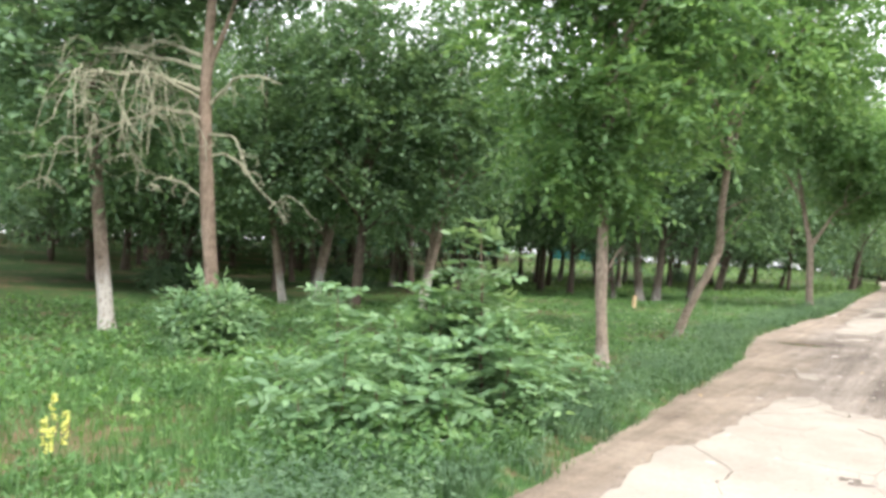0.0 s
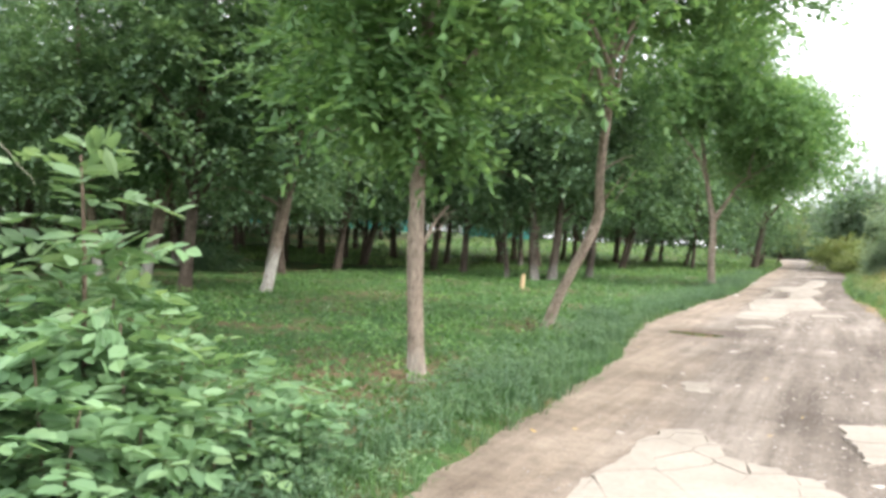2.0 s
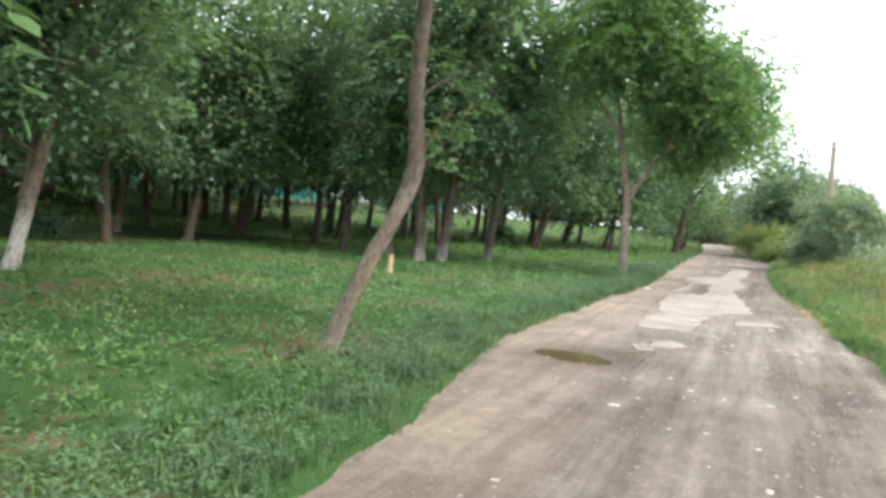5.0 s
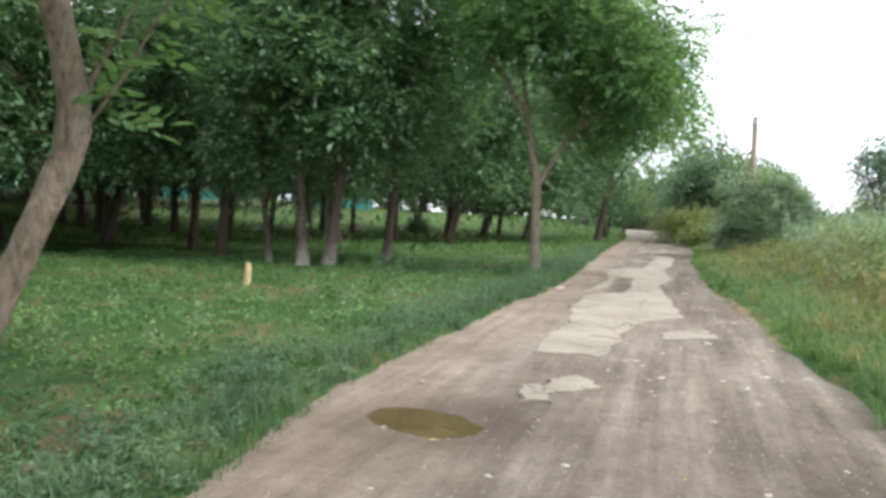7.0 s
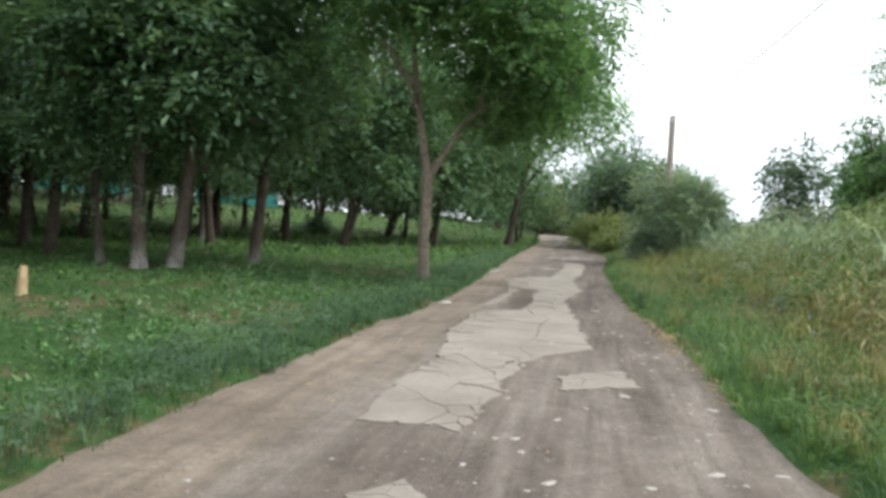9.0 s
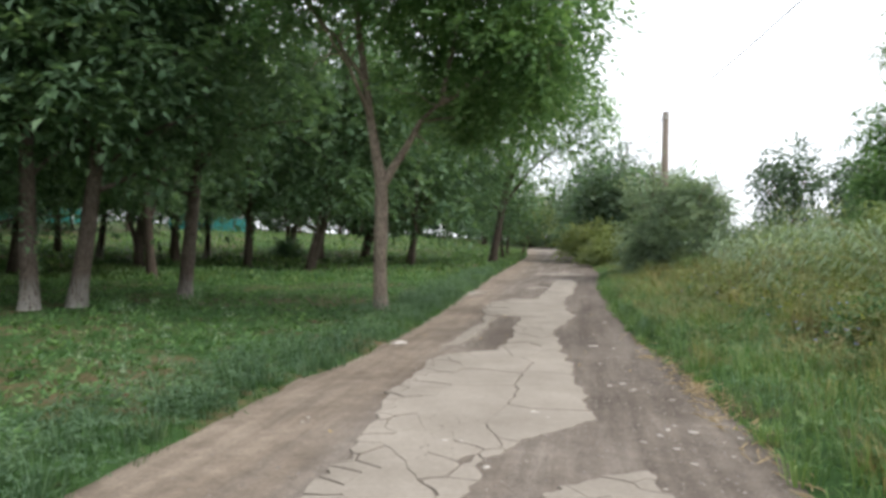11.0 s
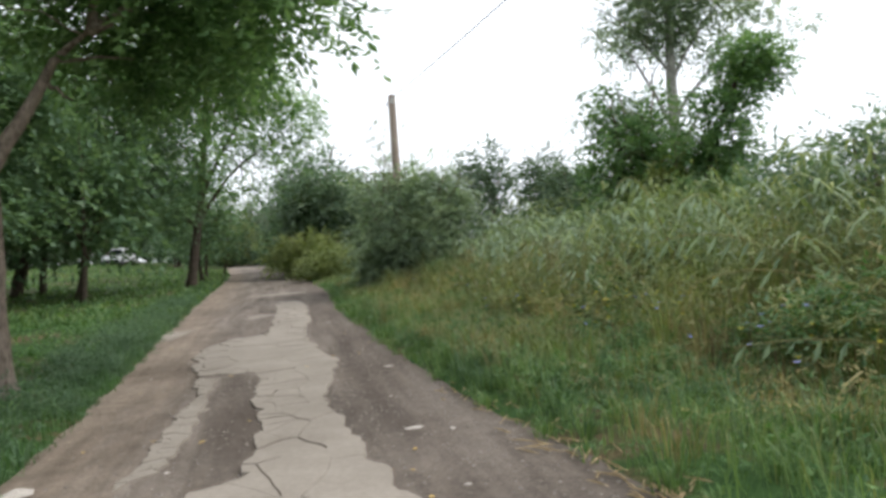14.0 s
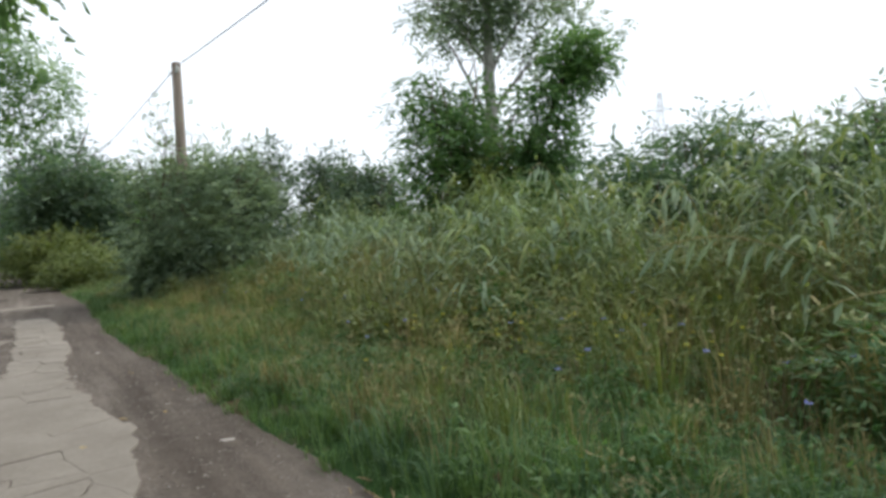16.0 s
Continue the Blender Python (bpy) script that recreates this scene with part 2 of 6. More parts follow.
M_POLE = plain_material("weathered_pole", (0.24, 0.19, 0.155), (0.42, 0.345, 0.285), 12, 0.85, stretch=(1, 1, 0.1))
M_IRON = plain_material("galvanised_iron", (0.30, 0.31, 0.32), (0.45, 0.46, 0.47), 15, 0.5, 0.6)
M_PORCELAIN = plain_material("porcelain", (0.62, 0.62, 0.60), (0.75, 0.75, 0.73), 10, 0.25)
M_CABLE = plain_material("cable", (0.05, 0.05, 0.05), (0.09, 0.09, 0.09), 10, 0.6)
M_YELLOW = leaf_material("yellow_petal", (0.62, 0.54, 0.03), (0.74, 0.66, 0.05), (0.80, 0.75, 0.12), 0.3)
M_PALE_YELLOW = leaf_material("pale_yellow_petal", (0.62, 0.60, 0.12), (0.72, 0.70, 0.20), (0.80, 0.78, 0.35), 0.3)
M_BLUE = leaf_material("blue_petal", (0.20, 0.22, 0.58), (0.28, 0.31, 0.70), (0.40, 0.42, 0.78), 0.3)
M_WHITE_PETAL = leaf_material("white_petal", (0.62, 0.62, 0.58), (0.72, 0.72, 0.68), (0.80, 0.80, 0.78), 0.3)
M_CAR = plain_material("white_car_paint", (0.76, 0.76, 0.77), (0.80, 0.80, 0.81), 3, 0.25, 0.0, 0.5)
M_CAR_GLASS = plain_material("dark_car_glass", (0.015, 0.017, 0.02), (0.03, 0.034, 0.04), 3, 0.06, 0.0, 0.5)
M_TYRE = plain_material("rubber", (0.018, 0.018, 0.018), (0.035, 0.034, 0.033), 20, 0.85)
M_TEAL = plain_material("teal_sheet_metal", (0.035, 0.20, 0.185), (0.055, 0.27, 0.245), 4, 0.5)


# ---- mesh helpers ----
rng = np.random.default_rng(7)


def mesh_from(name, verts, faces, mats, smooth=False):
    """A mesh from arrays; faces is (n, 3) or (n, 4)."""
    verts, faces = np.asarray(verts, np.float32), np.asarray(faces, np.int32)
    me = bpy.data.meshes.new(name)
    k = faces.shape[1]
    me.vertices.add(len(verts))
    me.vertices.foreach_set("co", verts.ravel())
    me.loops.add(faces.size)
    me.loops.foreach_set("vertex_index", faces.ravel())
    me.polygons.add(len(faces))
    me.polygons.foreach_set("loop_start", np.arange(0, faces.size, k, dtype=np.int32))
    me.polygons.foreach_set("use_smooth", np.full(len(faces), smooth))
    for m in mats if isinstance(mats, (list, tuple)) else [mats]:
        me.materials.append(m)
    me.update(calc_edges=True)
    me.validate()
    return me


def thing(name, x, y, z=0.0, label="", category="", group="", kind=""):
    ob = new(name)
    ob.location = (x, y, z)
    ob.empty_display_size = 0.2
    return tagged(ob, label, category, group, kind)


def part(name, me, parent, label=""):
    ob = new(name, me)
    ob.parent = parent
    return tagged(ob, label)


def unit(v):
    return v / np.maximum(np.linalg.norm(v, axis=-1, keepdims=True), 1e-9)


def tube(points, radii, sides=8, rough=0.0, seed=0):
    """A tapered, slightly uneven tube through the points: vertices and quads."""
    r = np.random.default_rng(seed)
    p, radii = np.asarray(points, float), np.asarray(radii, float)
    way = unit(np.gradient(p, axis=0))
    ref = np.where(np.abs(way[:, 2:3]) > 0.9, np.array([[1.0, 0, 0]]), np.array([[0, 0, 1.0]]))
    a = unit(np.cross(way, ref))
    for i in range(1, len(a)):
        a[i] = unit(a[i - 1] - way[i] * (a[i - 1] @ way[i]))
    b = np.cross(way, a)
    ang = np.linspace(0, 2 * np.pi, sides, endpoint=False)
    rad = radii[:, None] * (1 + rough * r.normal(size=(len(p), sides)))
    v = p[:, None] + rad[..., None] * (np.cos(ang)[None, :, None] * a[:, None] + np.sin(ang)[None, :, None] * b[:, None])
    i, j = np.meshgrid(np.arange(len(p) - 1), np.arange(sides), indexing="ij")
    q = np.stack([i * sides + j, i * sides + (j + 1) % sides, (i + 1) * sides + (j + 1) % sides, (i + 1) * sides + j], -1).reshape(-1, 4)
    return v.reshape(-1, 3), q


def joined(pieces):
    """Several (vertices, faces) as one."""
    at, vs, fs = 0, [], []
    for v, f in pieces:
        vs.append(v)
        fs.append(np.asarray(f) + at)
        at += len(v)
    return np.concatenate(vs), np.concatenate(fs)


def smooth_line(points, n):
    """A smooth curve through a few points (x, y, z, radius), with n steps."""
    p = np.asarray(points, float)
    t = np.r_[0, np.cumsum(np.linalg.norm(np.diff(p[:, :3], axis=0), axis=1))]
    s = np.linspace(0, t[-1], n)
    out = np.stack([np.interp(s, t, p[:, k]) for k in range(4)], -1)
    for _ in range(3):
        out[1:-1] = 0.25 * out[:-2] + 0.5 * out[1:-1] + 0.25 * out[2:]
    return out


def diamonds(base, axis, side, length, width, fold=0.18):
    """Folded leaves: each has a midrib and two blades."""
    up = unit(np.cross(axis, side))
    length, width = np.asarray(length)[:, None], np.asarray(width)[:, None]
    mid = base + axis * length * 0.45
    v = np.stack([base, mid + side * width / 2 + up * width * fold, base + axis * length - up * length * 0.08, mid - side * width / 2 + up * width * fold], 1)
    n = len(base)
    k = 4 * np.arange(n)[:, None]
    f = np.concatenate([k + [[0, 1, 2]], k + [[0, 2, 3]]], 1).reshape(-1, 3)
    return v.reshape(-1, 3), f


def broad_leaves(base, axis, side, length, width):
    """Leaves with a rounded outline, folded a little along the midrib."""
    n = len(base)
    lift = unit(np.cross(side, axis)) * (0.12 * width)[:, None]
    a, w = axis * length[:, None], side * (width / 2)[:, None]
    v = np.stack([base, base + a * 0.28 + w * 0.85 + lift, base + a * 0.62 + w * 0.9 + lift, base + a, base + a * 0.62 - w * 0.9 + lift, base + a * 0.28 - w * 0.85 + lift], 1)
    k = 6 * np.arange(n)[:, None]
    f = np.concatenate([k + [c] for c in ([0, 1, 2], [0, 2, 3], [0, 3, 4], [0, 4, 5])], 1).reshape(-1, 3)
    return v.reshape(-1, 3), f


def slivers(base, axis, side, length, width):
    """Small lopsided leaves of one face each, for trees that stay far off."""
    n = len(base)
    a, w = axis * np.asarray(length)[:, None], side * np.asarray(width)[:, None]
    v = np.stack([base - w * 0.18, base + a * 0.45 + w * 0.62, base + a], 1)
    return v.reshape(-1, 3), np.arange(3 * n).reshape(-1, 3)


def sprays(at, way, leaflets, length, width, reach, r, droop=0.3, leaf_shape=None):
    """Feathered leaf sprays: pairs of leaflets along a drooping stalk."""
    n = len(at)
    side = unit(np.cross(way, np.array([0, 0, 1.0])) + 0.25 * r.normal(size=(n, 3)))
    out = []
    for k in range(leaflets):
        s = (k + 1) / leaflets
        base = at + way * (reach * s)[:, None] - np.array([0, 0, 1.0]) * (droop * reach * s * s)[:, None]
        sign = 1 if k % 2 else -1
        axis = way + (-droop * s) * np.array([0, 0, 1.0]) if k == leaflets - 1 else 0.55 * way + sign * side - np.array([0, 0, 0.25])
        axis = unit(axis + 0.15 * r.normal(size=(n, 3)))
        flat = unit(np.cross(axis, np.array([0, 0, 1.0])) + 0.35 * r.normal(size=(n, 3)))
        out.append((leaf_shape or diamonds)(base, axis, flat, length * r.uniform(0.7, 1.2, n), width * r.uniform(0.75, 1.2, n)))
    return joined(out)


def crown(lobes, count, length, width, leaflets=7, blobs=16, seed=0, droop=0.3, blob=0.42, reach=None, leaf_shape=None):
    """Leaf sprays gathered in clumps over lobes (x, y, z, rx, ry, rz), with gaps between the clumps."""
    r = np.random.default_rng(seed)
    lobes = np.asarray(lobes, float)
    vol = np.prod(lobes[:, 3:], axis=1) ** (2 / 3)
    which = r.choice(len(lobes), blobs * len(lobes), p=vol / vol.sum())
    d = unit(r.normal(size=(len(which), 3)))
    rad = r.uniform(0.35, 1.0, len(which))[:, None] ** 0.6
    mid = lobes[which, :3] + d * rad * lobes[which, 3:] * 0.82
    size = lobes[which, 3:].mean(1) * blob * r.uniform(0.6, 1.25, len(which))
    pick = r.choice(len(mid), count, p=size**2 / (size**2).sum())
    e = unit(r.normal(size=(count, 3)) + [0, 0, 0.25])
    at = mid[pick] + e * (size[pick] * r.uniform(0.25, 1.1, count) ** 0.5)[:, None] * [1.15, 1.15, 0.75]
    way = unit(e * [1, 1, 0.5] + 0.55 * r.normal(size=(count, 3)) + [0, 0, -0.15])
    return sprays(at, way, leaflets, length, width, np.full(count, reach or length * 2.4) * r.uniform(0.7, 1.2, count), r, droop, leaf_shape)


def bough(start, end, r0, seed, twigs=5, sag=0.0, steps=9, sides=6, wander=0.06, twig_len=0.45):
    """One limb with its side twigs."""
    r = np.random.default_rng(seed)
    a, b = np.asarray(start, float), np.asarray(end, float)
    s = np.linspace(0, 1, steps)[:, None]
    p = a + (b - a) * s
    length = np.linalg.norm(b - a)
    p[:, 2] += (np.sin(s[:, 0] * np.pi) * 0.10 - sag * s[:, 0] ** 2) * length
    p[1:] += np.cumsum(r.normal(size=(steps - 1, 3)), 0) * wander * length / steps**0.5 * 0.6
    rad = r0 * (1 - 0.82 * s[:, 0])
    out = [tube(p, rad, sides)]
    for k in range(twigs):
        i = int(r.integers(2, steps))
        way = unit(r.normal(size=3) + unit(b - a) * 0.8 + [0, 0, 0.15])
        q = p[i] + way * np.linspace(0, 1, 5)[:, None] * length * twig_len * r.uniform(0.5, 1)
        q[:, 2] -= sag * length * 0.4 * np.linspace(0, 1, 5) ** 2
        q[1:] += np.cumsum(r.normal(size=(4, 3)), 0) * 0.03 * length
        out.append(tube(q, rad[i] * 0.6 * np.linspace(1, 0.25, 5), 5))
    return joined(out)


def make_tree(name, x, y, trunk, limbs, lobes, leaves, bark, leaf, label, group="", seed=0, z=0.0, sides=12, twigs=5):
    """trunk: points (x, y, z, radius); limbs: (start, end, radius); lobes: where foliage grows; leaves: arguments of crown()."""
    t = thing(name, x, y, z, label, "tree", group)
    line = smooth_line(trunk, max(20, 5 * len(trunk)) if len(trunk) > 6 else 20)
    flare = 1 + 0.35 * np.exp(-np.maximum(line[:, 2], 0) / 0.16)
    v, f = tube(line[:, :3], line[:, 3] * flare, sides, 0.05, seed)
    part("trunk", mesh_from("trunk", v, f, bark, True), t)
    for k, (a, b, r0) in enumerate(limbs):
        v, f = bough(a, b, r0, seed * 31 + k, twigs=twigs, sides=6 if twigs > 3 else 5, steps=9 if twigs > 3 else 6)
        part("limb", mesh_from("limb", v, f, bark, True), t)
    if lobes:
        v, f = crown(lobes, seed=seed + 5, **leaves)
        part("crown", mesh_from("crown", v, f, leaf), t)
    return t


# ---- the lie of the land ----
LEFT_Y = [-40, 4.4, 7.2, 8.5, 9.9, 12.1, 13.1, 15.0, 16.9, 17.8, 19.2, 22.4, 24.3, 26, 28, 33, 42.3, 48, 73, 117, 160]
LEFT_X = [-6.2, 7.15, 7.97, 8.37, 8.85, 9.47, 9.73, 10.05, 10.47, 10.74, 11.26, 12.44, 13.15, 14.0, 14.7, 16.35, 19.25, 21.1, 29.5, 42.0, 55.0]
RIGHT_Y = [-40, 5, 15.9, 17.2, 19.4, 22.5, 24.5, 27.2, 30.5, 37.3, 44.3, 56.5, 90, 114, 160]
RIGHT_X = [-2.0, 11.6, 14.8, 15.35, 15.9, 16.9, 17.45, 18.15, 19.2, 21.5, 24.4, 28.6, 38.9, 46.0, 59.6]


def edge_left(y):
    return np.interp(y, LEFT_Y, LEFT_X)


def edge_right(y):
    return np.interp(y, RIGHT_Y, RIGHT_X)


def ease(t):
    t = np.clip(t, 0, 1)
    return t * t * (3 - 2 * t)


def waves(x, y, k):
    """Gentle unevenness, about -1 to 1."""
    return (np.sin(x * k + 1.3 * np.sin(y * k * 0.7)) + np.sin(y * k * 1.13 + 1.7 * np.sin(x * k * 0.53 + 2))) / 2


def height(x, y):
    """Height of the ground beside the road; it lies a little deeper under the road."""
    x, y = np.asarray(x, float), np.asarray(y, float)
    out_left, out_right = (edge_left(y) - x) * 0.956, (x - edge_right(y)) * 0.956
    rise = 2.6 * ease((out_left - 14) / 75) + 1.5 * ease((y - 45) / 60) * ease(out_left / 12)
    bank = 0.07 * ease((out_left + 0.12) / 0.45) + 0.09 * ease((out_right + 0.12) / 0.6)
    inside = ease(-np.maximum(out_left, out_right) / 0.22)
    rough = 0.05 * waves(x, y, 0.9) * ease(np.maximum(out_left, out_right) / 2.5) + 0.022 * waves(x + 3, y, 4.1) * (1 - inside)
    return rise + bank + rough - 0.13 * inside


def road_height(x, y):
    ruts = 0.018 * waves(x * 1.0, y * 0.45, 2.3) + 0.008 * waves(x, y, 6.7)
    lengthwise, crosswise = (x - 11.37 - (y - 16.42)) * 0.707, (x - 11.37 + (y - 16.42)) * 0.707
    hole = np.exp(-((lengthwise / 0.58) ** 2 + (crosswise / 0.36) ** 2) ** 1.5)
    dip = np.exp(-(((x - 16.3) / 0.6) ** 2 + ((y - 28.3) / 1.6) ** 2))
    return ruts * 0.7 - 0.085 * hole - 0.02 * dip


# ground: one sheet out to the horizon, gathered along the road
near = np.r_[0, 0.08, 0.16, 0.26, 0.38, 0.55, 0.8, 1.1, np.arange(1.5, 18, 0.6), np.geomspace(18, 3000, 26)]
rows = np.r_[-np.geomspace(3000, 12, 18), np.arange(-10, 62, 0.45), np.geomspace(62, 3000, 34)]
span = np.linspace(0, 1, 11)[1:-1]
cols = []
for o in near[::-1]:
    cols.append(edge_left(rows) - o)
for s in span:
    cols.append(edge_left(rows) * (1 - s) + edge_right(rows) * s)
for o in near:
    cols.append(edge_right(rows) + o)
gx = np.stack(cols, 1)
gy = np.repeat(rows[:, None], gx.shape[1], 1)
gz = height(gx, gy)
i, j = np.meshgrid(np.arange(gx.shape[0] - 1), np.arange(gx.shape[1] - 1), indexing="ij")
w = gx.shape[1]
quads = np.stack([i * w + j, i * w + j + 1, (i + 1) * w + j + 1, (i + 1) * w + j], -1).reshape(-1, 4)
ground = new("ground", mesh_from("ground", np.stack([gx, gy, gz], -1).reshape(-1, 3), quads, M_GROUND, True))
tagged(ground, "weedy park soil with green growth and bare brown spots", "ground", kind="structure")

# road: packed dirt with ruts, a puddle hole and ragged edges
ry = np.r_[np.arange(-14, 48, 0.16), np.arange(48, 160, 1.0)]
rs = np.linspace(-0.05, 1.05, 44)
wob = 0.04 * np.sin(ry * 2.1) + 0.03 * np.sin(ry * 5.3 + 1)
rx = (edge_left(ry) + wob)[:, None] * (1 - rs) + (edge_right(ry) + wob[::-1])[:, None] * rs
ryy = np.repeat(ry[:, None], len(rs), 1)
rz = road_height(rx, ryy) - 0.05 * ease((np.abs(rs - 0.5) - 0.5) / 0.05)[None]
i, j = np.meshgrid(np.arange(len(ry) - 1), np.arange(len(rs) - 1), indexing="ij")
w = len(rs)
quads = np.stack([i * w + j, i * w + j + 1, (i + 1) * w + j + 1, (i + 1) * w + j], -1).reshape(-1, 4)
me = mesh_from("road", np.stack([rx, ryy, rz], -1).reshape(-1, 3), quads, M_ROAD, True)
me.attributes.new("across", "FLOAT", "POINT").data.foreach_set("value", np.repeat(rs[None], len(ry), 0).astype(np.float32).ravel())
damp = np.exp(-(((rx - 11.5) / 1.1) ** 2 + ((ryy - 16.3) / 0.9) ** 2)) + 0.85 * np.exp(-((((rx - 16.35) - 0.32 * (ryy - 28.2)) / 0.42) ** 2 + ((ryy - 28.2) / 1.9) ** 2) ** 2)
damp += 0.62 * ease((np.repeat(rs[None], len(ry), 0) - 0.55) / 0.3) * ease((ryy - 22) / 6)
damp += 0.6 * np.exp(-(((rx - 19.6) / 0.8) ** 2 + ((ryy - 41) / 2.5) ** 2)) + 0.45 * np.exp(-(((rx - 22.8) / 1.0) ** 2 + ((ryy - 44) / 1.5) ** 2))
me.attributes.new("damp", "FLOAT", "POINT").data.foreach_set("value", damp.astype(np.float32).ravel())
road = tagged(new("road", me), "rutted brown dirt road with remains of pale concrete", "road", kind="structure")

# puddle of muddy water in the pothole
ang = np.linspace(0, 2 * np.pi, 40, endpoint=False)
pr = 1 + 0.08 * np.sin(3 * ang + 1) + 0.05 * np.sin(5 * ang) + 0.03 * np.sin(11 * ang)
pa, pb = 0.57 * pr * np.cos(ang), 0.35 * pr * np.sin(ang)
pv = np.stack([11.37 + 0.707 * (pa + pb), 16.42 + 0.707 * (pb - pa), np.full(40, -0.04)], -1)
pv = np.r_[pv, [[11.37, 16.42, -0.04]]]
tagged(new("puddle", mesh_from("puddle", pv, [[k, (k + 1) % 40, 40] for k in range(40)], M_WATER)),
       "shallow brown muddy puddle in a road pothole", "puddle", kind="structure")


# ---- trees ----
def on(x, y):
    return float(height(x, y)) - 0.04


A = make_tree("tree", 7.55, 10.2,
    [(0.0, 0, -0.15, 0.088), (-0.04, 0.02, 0.7, 0.076), (-0.05, -0.02, 1.25, 0.088), (-0.05, -0.03, 1.4, 0.092), (-0.05, -0.02, 1.6, 0.074), (-0.04, 0, 3.0, 0.074), (0.05, 0.1, 5.5, 0.06), (0.1, 0.1, 9.5, 0.03)],
    [((0.0, 0, 1.36), (0.27, 0.05, 1.78), 0.024), ((0.02, 0, 2.7), (1.3, 0.5, 4.2), 0.045), ((0.02, 0, 2.9), (-1.4, 0.3, 4.0), 0.045),
     ((0.03, 0, 3.4), (0.5, -1.4, 4.8), 0.04), ((0.03, 0, 3.7), (-0.4, 1.5, 5.2), 0.04), ((0.05, 0.05, 4.2), (1.2, -0.6, 6.0), 0.04), ((0.05, 0.05, 4.4), (-1.1, -0.5, 6.1), 0.04)],
    [(0.1, 0, 4.7, 2.4, 2.4, 1.9), (0.2, 0.2, 7.2, 2.3, 2.3, 2.1), (1.0, -0.2, 3.5, 1.4, 1.4, 0.9), (-0.8, 0.1, 3.2, 1.3, 1.3, 0.8), (0.1, 0.0, 2.7, 0.95, 0.95, 0.6), (-0.5, -0.4, 3.0, 0.9, 0.9, 0.6)],
    dict(count=4600, length=0.17, width=0.085, leaflets=7, blobs=22, blob=0.36), M_BARK_TAN, M_LEAF,
    "young tree with straight brown trunk and bright green crown", seed=3, z=on(7.61, 10.2))

v, f = crown([(-0.1, -0.25, 2.6, 0.7, 0.6, 0.35), (-0.55, -0.2, 2.6, 0.6, 0.5, 0.35), (0.3, 0.1, 2.5, 0.4, 0.4, 0.35), (-0.1, -0.5, 2.95, 0.8, 0.6, 0.35)], 300, 0.135, 0.08, 7, 9, 39, droop=0.55, blob=0.4, reach=0.34, leaf_shape=broad_leaves)
part("foliage", mesh_from("foliage", v, f, M_LEAF), A, "low hanging fresh green leaves round the trunk")

B = make_tree("tree", 8.88, 14.33,
    [(-0.16, 0.34, -0.15, 0.100), (-0.10, 0.34, 0.10, 0.090), (0.06, 0.32, 0.55, 0.078), (0.24, 0.28, 0.95, 0.075), (0.44, 0.25, 1.35, 0.075), (0.60, 0.26, 1.7, 0.078), (0.69, 0.29, 1.92, 0.088), (0.66, 0.24, 2.15, 0.072), (0.64, 0.06, 2.55, 0.067), (0.67, -0.14, 2.95, 0.065), (0.72, -0.30, 3.4, 0.060), (0.74, -0.34, 3.9, 0.055), (0.95, -0.1, 8.5, 0.025)],
    [((0.72, -0.3, 3.35), (1.6, 0.3, 5.6), 0.05), ((0.72, -0.3, 3.5), (0.2, -0.2, 5.6), 0.045), ((0.66, 0.28, 1.95), (1.0, 0.2, 2.5), 0.02), ((0.64, 0.06, 2.5), (1.15, -0.1, 2.75), 0.018),
     ((0.74, -0.34, 4.0), (-0.4, -1.1, 5.6), 0.04), ((0.74, -0.34, 4.1), (2.1, -0.9, 6.0), 0.04)],
    [(1.0, 0.6, 6.8, 2.6, 2.6, 2.0), (2.3, 0.5, 5.2, 1.5, 1.5, 1.0), (-0.4, 0.3, 5.0, 1.6, 1.6, 1.1), (1.0, 0.15, 2.35, 0.32, 0.32, 0.4), (0.85, 0.25, 1.9, 0.2, 0.2, 0.25), (1.3, -0.4, 3.9, 0.9, 0.8, 0.5), (0.2, -0.3, 4.0, 0.9, 0.8, 0.5)],
    dict(count=3800, length=0.17, width=0.085, leaflets=7, blobs=18, blob=0.36), M_BARK_TAN, M_LEAF,
    "leaning tree with bent pale trunk whitewashed at its foot", seed=4, z=on(8.88, 14.33))

r = np.random.default_rng(44)
at = np.array((0.72, 0.28, 1.9)) + (np.array((1.2, 0.15, 2.6)) - (0.72, 0.28, 1.9)) * np.linspace(0.1, 1, 14)[:, None]
v, f = tube([(0.66, 0.29, 1.86), (0.9, 0.23, 2.15), (1.2, 0.15, 2.6)], [0.012, 0.009, 0.005], 5)
part("twig", mesh_from("twig", v, f, M_BARK_TAN, True), B)
v, f = sprays(at, unit(r.normal(size=(14, 3)) * [1, 1, 0.4] + [0.4, 0, 0.2]), 9, 0.12, 0.05, r.uniform(0.2, 0.34, 14), r, 0.4, broad_leaves)
part("foliage", mesh_from("foliage", v, f, M_LEAF), B, "fresh green leafy sprig on the bend")

